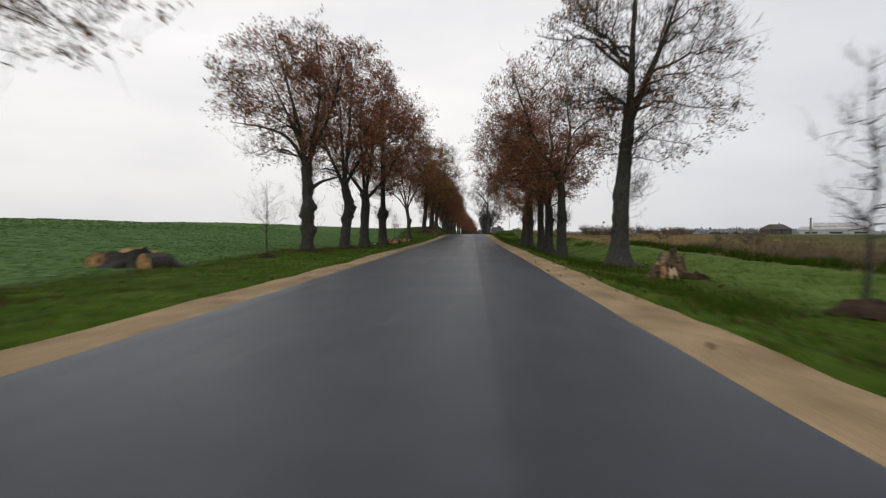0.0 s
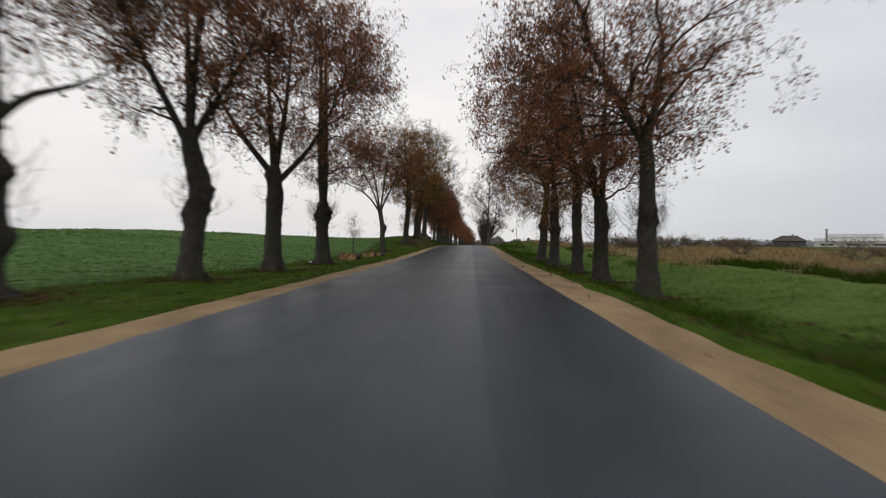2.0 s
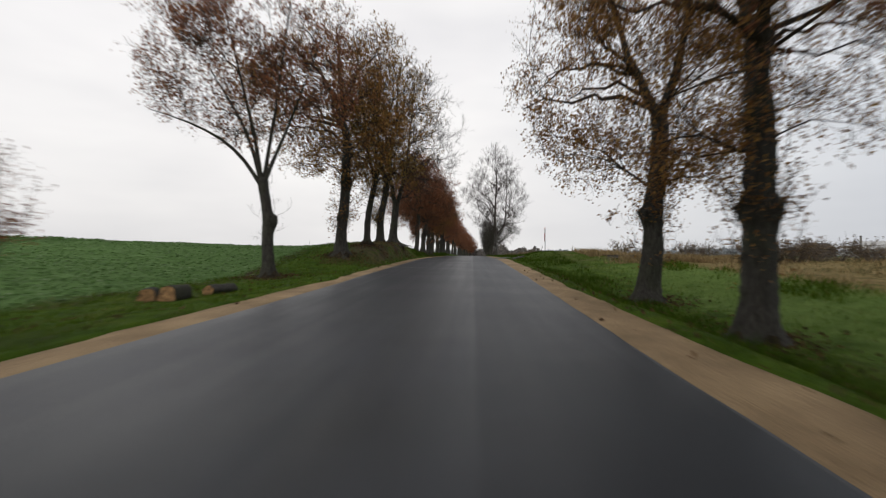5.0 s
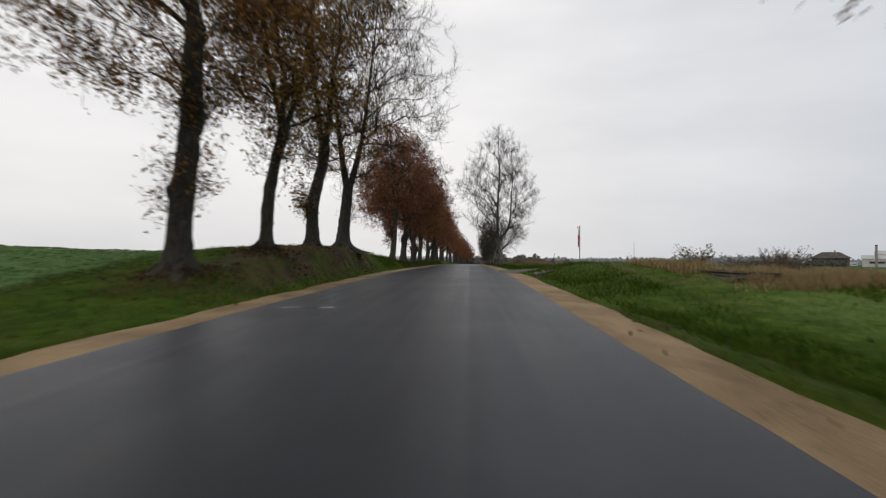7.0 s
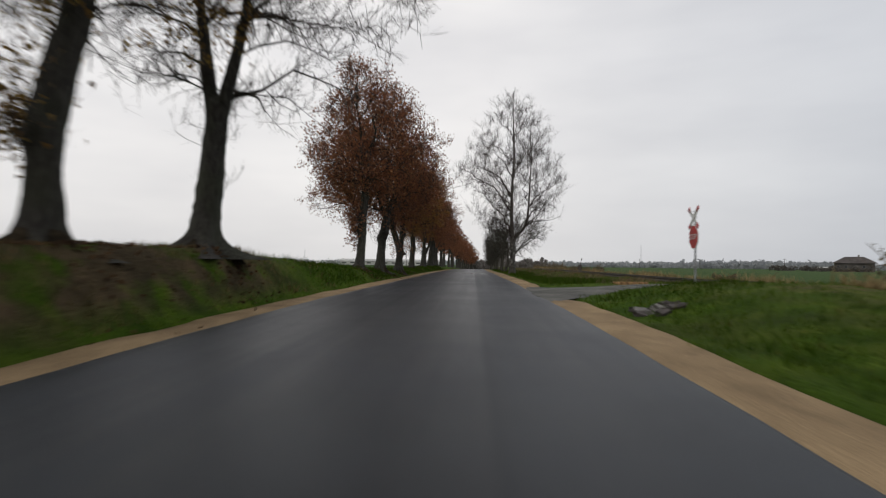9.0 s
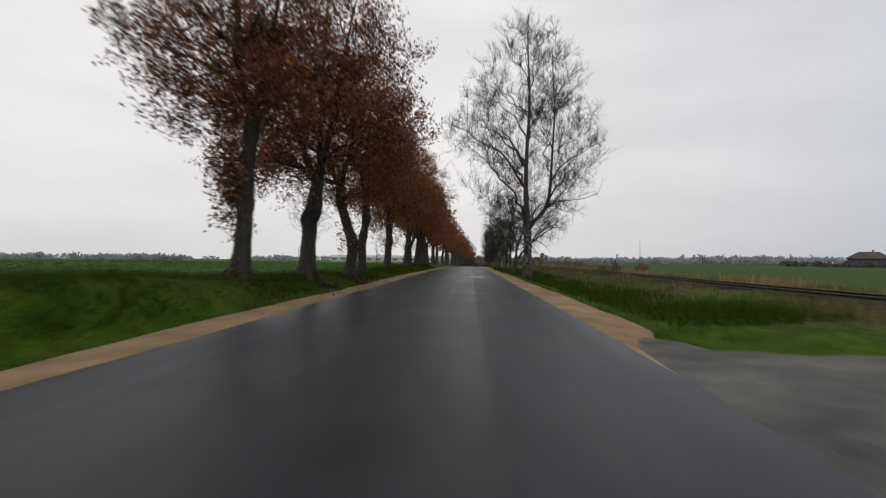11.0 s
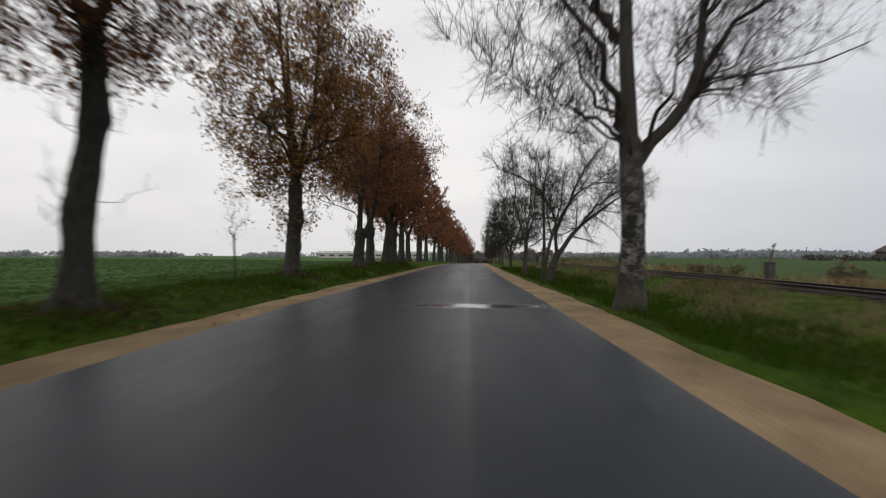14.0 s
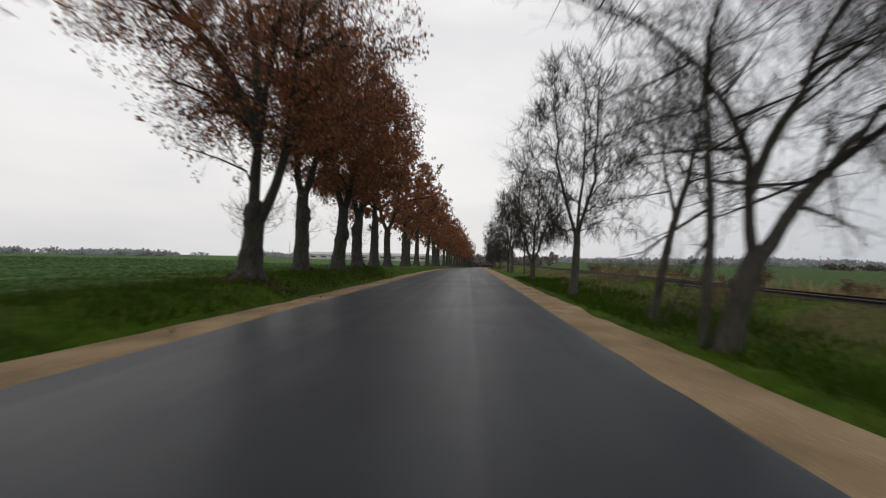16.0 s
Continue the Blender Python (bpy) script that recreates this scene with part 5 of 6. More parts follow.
plant(make_tree("sapling", "bare young tree in a ring of dug soil", SAP, 604, 5.4, 1.4, 1.35, 0.06, 1, 0, None, **{**sap, "twigs": 240, "branches": 50, "limbs": 14, "sprig": 0.3, "rise": 0.45}, low=1.4), 8.3, 12.2)

# ---- distance ----
def far_woods(name, label, spots, seed, mat=FAR_WOOD):
    """A distant belt of trees and bushes; spots: (x, y, width, height)."""
    rng = np.random.default_rng(seed)
    cs, ss = [], []
    for x, y, w, h in spots:
        k = 64
        a, r = rng.uniform(0, 6.28, k), np.sqrt(rng.uniform(0, 1, k))
        hz = rng.beta(1.6, 1.6, k)
        cs.append(np.stack([x + np.cos(a) * r * w, y + np.sin(a) * r * w * 0.6, ground_at(x, y) + h * (0.03 + 0.9 * hz * (1 - 0.35 * r))], -1))
        ss.append(np.full(k, h * 0.13 + w * 0.05))
    c, s = np.concatenate(cs), np.concatenate(ss)[:, None]
    v, q = leaves(rng, c, 1.0)
    v = (v.reshape(-1, 4, 3) - c[:, None]) * s[:, None] * 1.6 + c[:, None]
    return tagged(part(name, data_from(name, v.reshape(-1, 3), q, mat=mat, smooth=False)), label, "woods", kind="stuff")


rw = np.random.default_rng(9)
belt = []
for k in range(430):
    a = rw.uniform(-4, 64)
    d = rw.uniform(900, 1300)
    belt.append((d * math.sin(radians(a)), d * math.cos(radians(a)) + 60, rw.uniform(16, 34), rw.uniform(7, 12) * (1.0 + 0.6 * math.exp(-((a - 26) / 7) ** 2))))
groups = rw.uniform(-62, -4, 22)
for k in range(230):
    a = groups[rw.integers(0, 22)] + rw.normal(0, 1.3)
    d = rw.uniform(1000, 1300)
    belt.append((d * math.sin(radians(a)), d * math.cos(radians(a)) + 120, rw.uniform(12, 24), rw.uniform(7, 15)))
far_woods("far_woods", "woods along the horizon, tinted pale grey for haze", belt, 11)


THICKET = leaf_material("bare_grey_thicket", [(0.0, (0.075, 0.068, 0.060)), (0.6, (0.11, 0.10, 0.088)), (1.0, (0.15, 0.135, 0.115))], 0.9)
# the thicket again, paler: haze of distance is put into its colour
HAZY_THICKET = leaf_material("haze_tinted_thicket", [(0.0, (0.15, 0.135, 0.125)), (0.6, (0.19, 0.175, 0.16)), (1.0, (0.24, 0.22, 0.20))], 0.9)
hedge = [(178 + rw.uniform(0, 45), 412 + rw.uniform(-14, 14), rw.uniform(2, 4), rw.uniform(2.2, 4.5)) for k in range(26)]
copse = [(rw.uniform(-4, 40), rw.uniform(400, 450), rw.uniform(2, 4), rw.uniform(4, 9)) for k in range(60)]
far_woods("roadside_copse", "bare copse where the road swings away, greyed with haze", copse, 13, HAZY_THICKET)
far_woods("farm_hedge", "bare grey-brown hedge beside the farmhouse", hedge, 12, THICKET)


# ---- buildings far off ----
def house(x, y, turn):
    thing = tagged(new("farmhouse"), "distant pale farmhouse with a dark hipped roof", "house")
    thing.matrix_basis = pose(x, y, ground_at(x, y) - 0.2, 0, 0, turn)
    part("wall", box(19, 11, 5.4, (0, 0, 2.7)), WALL_BROWN, thing)
    bm = bmesh.new()
    lo = [bm.verts.new(c) for c in ((-11, -7, 5.3), (11, -7, 5.3), (11, 7, 5.3), (-11, 7, 5.3))]
    hi = [bm.verts.new(c) for c in ((-4.5, 0, 9.2), (4.5, 0, 9.2))]
    for f in ((lo[0], lo[1], hi[1], hi[0]), (lo[2], lo[3], hi[0], hi[1]), (lo[1], lo[2], hi[1]), (lo[3], lo[0], hi[0]), (lo[3], lo[2], lo[1], lo[0])):
        bm.faces.new(f)
    roof = part("roof", bm, ROOF_DARK, thing)
    part("chimney", box(0.9, 0.9, 2.2, (2, 0.8, 9.2)), CONCRETE, roof)
    for i, wx in enumerate((-7.5, -4, 0.5, 4.5, 7.8)):
        w = part("window", box(1.5, 0.12, 1.5, (wx, -5.5, 3.2)), CONCRETE, thing)
        part("pane", box(1.25, 0.06, 1.25, (wx, -5.57, 3.2)), GLASS_DARK, w)
        w = part("window", box(0.12, 1.5, 1.5, (-9.5, -3.6 + 1.8 * i, 3.2)), CONCRETE, thing) if i in (0, 2, 4) else None
        if w:
            part("pane", box(0.06, 1.25, 1.25, (-9.57, -3.6 + 1.8 * i, 3.2)), GLASS_DARK, w)
    return thing


def shed(x, y, turn, length, width, height, label, bays=8, name="long_shed"):
    thing = tagged(new(name), label, "shed")
    thing.matrix_basis = pose(x, y, ground_at(x, y) - 0.2, 0, 0, turn)
    part("wall", box(length, width, height, (0, 0, height / 2)), WALL_PALE, thing)
    bm = bmesh.new()
    a, b, r = length / 2 + 0.4, width / 2 + 0.4, height + width * 0.16
    pts = [bm.verts.new(c) for c in ((-a, -b, height), (a, -b, height), (a, b, height), (-a, b, height), (-a, 0, r), (a, 0, r))]
    for f in ((0, 1, 5, 4), (2, 3, 4, 5), (1, 2, 5), (3, 0, 4), (3, 2, 1, 0)):
        bm.faces.new([pts[k] for k in f])
    part("roof", bm, WALL_PALE, thing)
    for k in range(bays):
        wx = -length / 2 + (k + 0.5) * length / bays
        w = part("window", box(length / bays * 0.55, 0.1, height * 0.28, (wx, -width / 2 - 0.03, height * 0.58)), CONCRETE, thing)
        part("pane", box(length / bays * 0.48, 0.06, height * 0.22, (wx, -width / 2 - 0.08, height * 0.58)), GLASS_DARK, w)
    return thing


house(225, 420, -34)
shed(253.7, 397.6, -34, 42, 14, 5.2, "long white farm shed far across the meadow", 3)
shed(266, 414, -34, 30, 16, 8.0, "taller pale farm building behind the white shed", 2)
shed(-52, 430, 4, 62, 8, 2.7, "long low white shed behind the avenue", 12)
shed(330, 620, -40, 9, 6, 3.0, "small dark field barn on the plain", 2, "field_barn")
shed(420, 690, -40, 9, 6, 3.0, "small dark field barn on the plain", 2, "field_barn")
for x, y, h, r in ((238, 392, 13, 0.8),):
    stack = tagged(new("factory_chimney"), "slim grey chimney stack behind the white shed", "chimney")
    stack.matrix_basis = pose(x, y + 8, ground_at(x, y))
    part("shaft", rod(r, r * 0.7, h), CONCRETE, stack)
    part("rim", rod(r * 0.85, r * 0.85, 0.5, (0, 0, h - 0.4)), ROOF_DARK, stack)


def mast(x, y, h, label):
    thing = tagged(new("radio_mast"), label, "mast")
    thing.matrix_basis = pose(x, y, ground_at(x, y))
    part("pole", rod(0.5, 0.25, h, sides=8), STEEL, thing)
    for k in (0.55, 0.85):
        part("crossbar", box(2.4, 0.2, 0.2, (0, 0, h * k)), STEEL, thing)
    return thing


mast(300, 1080, 40, "thin grey radio mast on the horizon")
mast(-310, 1080, 28, "thin grey mast beyond the field")


def power_pole(x, y, h):
    thing = tagged(new("power_pole"), "distant wooden power pole with a crossarm", "power pole", "power poles on the plain")
    thing.matrix_basis = pose(x, y, ground_at(x, y), 0, 0, 20)
    part("pole", rod(0.2, 0.14, h, sides=8), TWIG, thing)
    part("crossarm", box(2.6, 0.16, 0.18, (0, 0, h - 0.7)), TWIG, thing)
    for k in (-1.1, 0, 1.1):
        part("insulator", rod(0.08, 0.05, 0.35, (k, 0, h - 0.6), sides=8), WHITE, thing)
    return thing


for x, y in ((225, 640), (262, 560), (300, 480), (190, 720)):
    power_pole(x, y, 10)


# ---- railway ----
def railway():
    thing = tagged(new("railway_track"), "rusty narrow railway track on a low overgrown bed", "railway track")
    ys = np.arange(88, 330, 2.0)

    def bed(y):
        return rail_z(y) - 0.1 * (1 - sm((y - 88) / 8))
    tx = RAIL_X
    part("ballast", strip("ballast", np.array([-1.6, -1.15, -0.9, 0, 0.9, 1.15, 1.6]) + tx, ys,
                          lambda X, Y: bed(Y) - 0.025 - 0.5 * sm((np.abs(X - tx) - 0.8) / 0.8) + 0.02 * wave(X, Y, 4, 1), BALLAST), parent=thing)
    prof = [(-0.07, 0), (0.07, 0), (0.07, 0.025), (0.012, 0.04), (0.012, 0.115), (0.036, 0.125), (0.036, 0.155), (-0.036, 0.155), (-0.036, 0.125), (-0.012, 0.115), (-0.012, 0.04), (-0.07, 0.025)]
    for off in (-0.5, 0.5):
        k = len(prof)
        v = np.array([[(tx + off + a, y, float(bed(y)) + b) for a, b in prof] for y in ys]).reshape(-1, 3)
        j = np.arange(k)
        q = (np.arange(len(ys) - 1)[:, None, None] * k + np.stack([j, (j + 1) % k, (j + 1) % k + k, j + k], -1)[None]).reshape(-1, 4)
        part("rail", data_from("rail", v, q, mat=RAIL, smooth=False), parent=thing)
    me = bpy.data.meshes.new("sleeper")
    bm = box(1.7, 0.22, 0.14, (0, 0, -0.07))
    bm.to_mesh(me)
    bm.free()
    me.materials.append(SLEEPER)
    for y in np.arange(95, 220, 0.65):
        ob = part("sleeper", me, parent=thing)
        ob.matrix_basis = pose(tx, y, float(bed(y)) - 0.003)
    for off in (-0.55, 0.55):
        part("crossing_plank", box(0.62, 4.6, 0.12, (tx + off * 1.35, 105.6, float(bed(105.6)) + 0.11), 0.02), TWIG, thing)
    return thing


railway()


def crossing_sign(x, y):
    thing = tagged(new("crossing_sign"), "railway cross above a red stop plate on a post", "road sign")
    thing.matrix_basis = pose(x, y, ground_at(x, y) - 0.02, 0, 0, -2) @ Matrix.Scale(0.84, 4)
    part("post", rod(0.035, 0.035, 2.75), STEEL, thing)
    for a in (38, -38):
        part("cross_arm", box(0.02, 1.15, 0.15, (-0.05 - 0.012 * (a > 0), 0, 2.5), 0.004, pose(0, 0, 0, a)), WHITE, thing)
        for e in (-1, 1):
            part("red_tip", box(0.024, 0.2, 0.15, (0, 0, 0)), RED, thing).matrix_basis = pose(-0.05 - 0.014 * (a > 0), 0, 2.5, a) @ pose(0, e * 0.48, 0)
    plate = rod(0.42, 0.42, 0.02, (-0.05, 0, 1.82), pose(0, 0, 0, 22.5, 0, 0) @ pose(0, 0, 0, 0, -90), 8)
    plate = part("stop_plate", plate, RED, thing, "red octagonal stop plate")
    rim = rod(0.45, 0.45, 0.012, (-0.045, 0, 1.82), pose(0, 0, 0, 22.5, 0, 0) @ pose(0, 0, 0, 0, -90), 8)
    part("plate_rim", rim, WHITE, plate)
    txt = bpy.data.curves.new("lettering", "FONT")
    txt.body, txt.size, txt.align_x, txt.align_y, txt.extrude = "STOP", 0.27, "CENTER", "CENTER", 0.002
    txt.materials.append(WHITE)
    lt = new("lettering", txt)
    lt.parent = plate
    lt.matrix_basis = pose(-0.075, 0, 1.82, 90, 0, -90)
    part("clamp", box(0.09, 0.09, 0.06, (0, 0, 2.0), 0.01), STEEL, thing)
    return thing


crossing_sign(7.3, 101.3)


def leaning_post(x, y):
    thing = tagged(new("signal_post"), "leaning weathered post with a crossed board", "post")
    thing.matrix_basis = pose(x, y, ground_at(x, y) - 0.1, 0, 0, 15) @ pose(0, 0, 0, 0, 24) @ Matrix.Scale(0.65, 4)
    part("post", rod(0.07, 0.055, 3.9), STEEL, thing)
    for a in (40, -40):
        part("cross_board", box(0.9, 0.03, 0.14, (0, -0.06, 3.6), 0.005, pose(0, 0, 0, 0, a)), CONCRETE, thing)
    return thing


leaning_post(21.4, 93)


# ---- stumps and cut logs ----
def stump(name, label, x, y, w, h, seed, mat_side, mat_top, ragged=0.2, group=""):
    """A cut stump with spreading roots and a torn upper face."""
    rng = np.random.default_rng(seed)
    thing = tagged(new(name), label, "stump", group)
    thing.matrix_basis = pose(x, y, ground_at(x, y) - 0.06, 0, 0, rng.uniform(0, 360))
    k, rings = 28, 9
    a = np.arange(k) * 2 * np.pi / k
    zz = np.linspace(0, 1, rings)
    lob = 1 + 0.16 * np.sin(3 * a + rng.uniform(0, 6)) + 0.12 * np.sin(5 * a + rng.uniform(0, 6)) + 0.06 * rng.normal(0, 1, k)
    rad = w / 2 * (0.74 + 0.36 * np.exp(-zz * 5))[:, None] * lob[None] ** (1 + 1.2 * (1 - zz[:, None]))
    tear = h * (1 + ragged * (np.sin(2 * a + rng.uniform(0, 6)) + 0.6 * rng.normal(0, 1, k)))
    v = np.stack([rad * np.cos(a), rad * np.sin(a), zz[:, None] * tear[None]], -1)
    j = np.arange(k)
    q = (np.arange(rings - 1)[:, None, None] * k + np.stack([j, (j + 1) % k, (j + 1) % k + k, j + k], -1)[None]).reshape(-1, 4)
    part("bole", data_from("bole", v.reshape(-1, 3), q, mat=mat_side), parent=thing)
    inner = [v[-1]]
    for f, d in ((0.66, -0.08), (0.33, -0.02)):
        ring = v[-1] * np.array([f, f, 1.0])
        ring[:, 2] += d + rng.normal(0, 0.05 * ragged * 3 * h, k)
        inner.append(ring)
    vt = np.concatenate(inner + [[[0, 0, float(tear.mean()) - 0.02]]])
    q = np.concatenate([i * k + np.stack([j, (j + 1) % k, (j + 1) % k + k, j + k], -1) for i in range(2)])
    t = np.stack([2 * k + j, 2 * k + (j + 1) % k, np.full(k, 3 * k)], -1)
    part("cut_face", data_from("cut_face", vt, q, t, mat=mat_top, smooth=False), parent=thing)
    for i in range(5):
        b = rng.uniform(0, 6.28)
        d = np.array([math.cos(b), math.sin(b), 0])
        p0, ln = d * w * 0.33 + np.array([0, 0, h * 0.3]), w * rng.uniform(0.25, 0.4)
        path = bezier(p0[None], (p0 + d * ln * 0.6)[None], (p0 + d * ln - np.array([0, 0, h * 0.34]))[None], 6)
        vv, qq = tubes(path, (w * 0.09 * np.linspace(1, 0.35, 6))[None], 7)
        part("root", data_from("root", vv, qq, mat=mat_side), parent=thing)
    return thing


def log(label, x, y, length, r, turn, seed, group, name="cut_log"):
    rng = np.random.default_rng(seed)
    thing = tagged(new(name), label, "log", group)
    thing.matrix_basis = pose(x, y, ground_at(x, y) + r * 0.45, 0, 0, turn)
    k = 18
    a = np.arange(k) * 2 * np.pi / k
    lob = 1 + 0.09 * np.sin(2 * a + rng.uniform(0, 6)) + 0.06 * np.sin(5 * a + rng.uniform(0, 6))
    xs = np.linspace(-length / 2, length / 2, 6)
    R = r * lob[None] * (1 + 0.04 * rng.normal(0, 1, (6, k)))
    v = np.stack([np.repeat(xs[:, None], k, 1), R * np.cos(a), R * np.sin(a)], -1)
    j = np.arange(k)
    q = (np.arange(5)[:, None, None] * k + np.stack([j, j + k, (j + 1) % k + k, (j + 1) % k], -1)[None]).reshape(-1, 4)
    part("bark", data_from("bark", v.reshape(-1, 3), q, mat=BARK), parent=thing)
    for e, ring in ((-1, v[0]), (1, v[-1])):
        vt = np.concatenate([ring * np.array([1.0, 0.97, 0.97]) + np.array([e * 0.008, 0, 0]), [[ring[0, 0] + e * 0.012, 0, 0]]])
        t = np.stack([j, (j + 1) % k, np.full(k, k)], -1)
        part("sawn_end", data_from("sawn_end", vt, tris=t if e > 0 else t[:, ::-1], mat=CUT, smooth=False), parent=thing)
    return thing


LOGS = "sawn lime logs on the verge"
stump("tree_stump", "big low sawn stump, dark bark with orange cut ends", -10.9, 19.6, 2.4, 0.58, 701, BARK, CUT, 0.15)
log("short thick sawn log with orange ends beside the stump", -9.9, 18.9, 0.8, 0.34, 68, 702, LOGS)
log("short thick sawn log with pale ends beside the stump", -11.9, 18.9, 0.8, 0.33, 122, 703, LOGS)
broken = stump("broken_stump", "splintered pale stump of a felled tree with roots", 7.6, 21.0, 1.05, 0.66, 704, TORN, PALE_CUT, 0.42)
# a pale split face, torn splinters and a slab of bark thrown beside it
turned = broken.matrix_basis.to_3x3().inverted()
for px, py, wide, tall, tip, mat in ((-0.02, -0.50, 0.30, 0.42, -14, PALE_SPLIT), (-0.30, -0.40, 0.20, 0.58, -8, CUT), (0.24, -0.42, 0.22, 0.50, -10, TORN), (0.5, -0.30, 0.42, 0.30, 24, TORN), (-0.46, -0.22, 0.26, 0.34, 20, TORN)):
    bm = bmesh.new()
    bmesh.ops.create_grid(bm, x_segments=5, y_segments=7, size=0.5)
    bmesh.ops.solidify(bm, geom=bm.faces[:], thickness=0.10)
    for vtx in bm.verts:
        up = vtx.co.y + 0.5
        jag = 1 + 0.25 * noise.noise(Vector((vtx.co.x * 7, px * 9, 0)))
        vtx.co = Vector((vtx.co.x * wide * (1 - 0.35 * up) + 0.03 * noise.noise(vtx.co * 5), vtx.co.z * (1.2 - 0.7 * up) + 0.05 * noise.noise(vtx.co * 4 + Vector((px, 0, 0))), up * tall * jag))
    bm.transform(Matrix.Translation(turned @ Vector((px, py, 0.02))) @ turned.to_4x4() @ Matrix.Rotation(radians(tip), 4, "X"))
    part("splinter", bm, mat, broken)
log("short thick sawn log lying in the grass", -7.55, 60.1, 0.9, 0.32, 80, 705, LOGS)
log("short thick sawn log lying in the grass", -8.5, 60.6, 0.8, 0.36, 115, 706, LOGS)
stump("tree_stump", "low dark stump between sawn logs", -8.05, 61.0, 0.9, 0.42, 711, BARK, CUT, 0.12)
log("short sawn log with a pale end", -7.55, 67.2, 0.8, 0.28, 85, 707, LOGS)
log("short dark log by the tree row", -7.1, 69.0, 1.1, 0.20, 75, 708, LOGS)
log("short sawn log with a pale end", -8.2, 67.0, 0.7, 0.24, 110, 709, LOGS)


def soil_mound(x, y, r, h, seed):
    rng = np.random.default_rng(seed)
    k = 20
    a = np.arange(k) * 2 * np.pi / k
    rows = []
    for f, z in ((1.0, -0.08), (0.8, 0.35), (0.55, 0.75), (0.25, 1.0)):
        rr = r * f * (1 + 0.12 * rng.normal(0, 1, k))
        rows.append(np.stack([rr * np.cos(a), rr * np.sin(a), np.full(k, h * z) + 0.04 * rng.normal(0, 1, k)], -1))
    v = np.concatenate(rows + [[[0, 0, h]]])
    j = np.arange(k)
    q = np.concatenate([i * k + np.stack([j, (j + 1) % k, (j + 1) % k + k, j + k], -1) for i in range(3)])
    t = np.stack([3 * k + j, 3 * k + (j + 1) % k, np.full(k, 4 * k)], -1)
    ob = part("soil_mound", data_from("soil_mound", v, q, t, mat=SOIL))
    ob.matrix_basis = pose(x, y, ground_at(x, y))
    return tagged(ob, "low mound of dark dug soil on the grass", "soil mound", "mounds of dug soil")


SOIL = two_tone("dark_dug_soil", (0.022, 0.016, 0.011), (0.065, 0.042, 0.028), 3, 30, 0.95, 0.1, 0.9, 0.04)
soil_mound(8.35, 12.2, 0.75, 0.3, 1)
soil_mound(-8.5, 25.2, 0.4, 0.16, 2)
soil_mound(8.3, 20.6, 0.6, 0.14, 3)
# broken concrete by the culvert
rng_r = np.random.default_rng(77)
for i in range(14):
    bm = box(rng_r.uniform(0.12, 0.32), rng_r.uniform(0.1, 0.24), rng_r.uniform(0.08, 0.16), (0, 0, 0), 0.03)
    for vtx in bm.verts:
        vtx.co += Vector(rng_r.normal(0, 0.025, 3))
    ob = part("concrete_chunk", bm, CONCRETE if i % 3 == 0 else ROOF_DARK)
    x, y = 4.2 + rng_r.uniform(-0.2, 0.7), 96.2 + rng_r.uniform(-0.5, 0.6)
    ob.matrix_basis = pose(x, y, ground_at(x, y) + 0.03, rng_r.uniform(-12, 12), rng_r.uniform(-12, 12), rng_r.uniform(0, 180))
    tagged(ob, "broken grey concrete chunk beside the shoulder", "rubble", "concrete rubble by the side road")
bm = box(1.4, 0.22, 0.14, (0, 0, 0), 0.02)
ob = part("wooden_beam", bm, CUT)
ob.matrix_basis = pose(7.2, 107.6, ground_at(7.2, 107.6) + 0.06, 0, 0, 8)
tagged(ob, "pale old railway beam lying in the grass", "beam")
litter = bmesh.new()
bmesh.ops.create_icosphere(litter, subdivisions=2, radius=0.16)
for vtx in litter.verts:
    vtx.co = Vector((vtx.co.x * 1.3, vtx.co.y, vtx.co.z * 0.45)) * (1 + 0.25 * noise.noise(vtx.co * 9))
ob = part("litter", litter, WHITE, smooth=False)
ob.matrix_basis = pose(-9.0, 54.6, ground_at(-9.0, 54.6) + 0.04)
tagged(ob, "crumpled white plastic litter at the field edge", "litter")


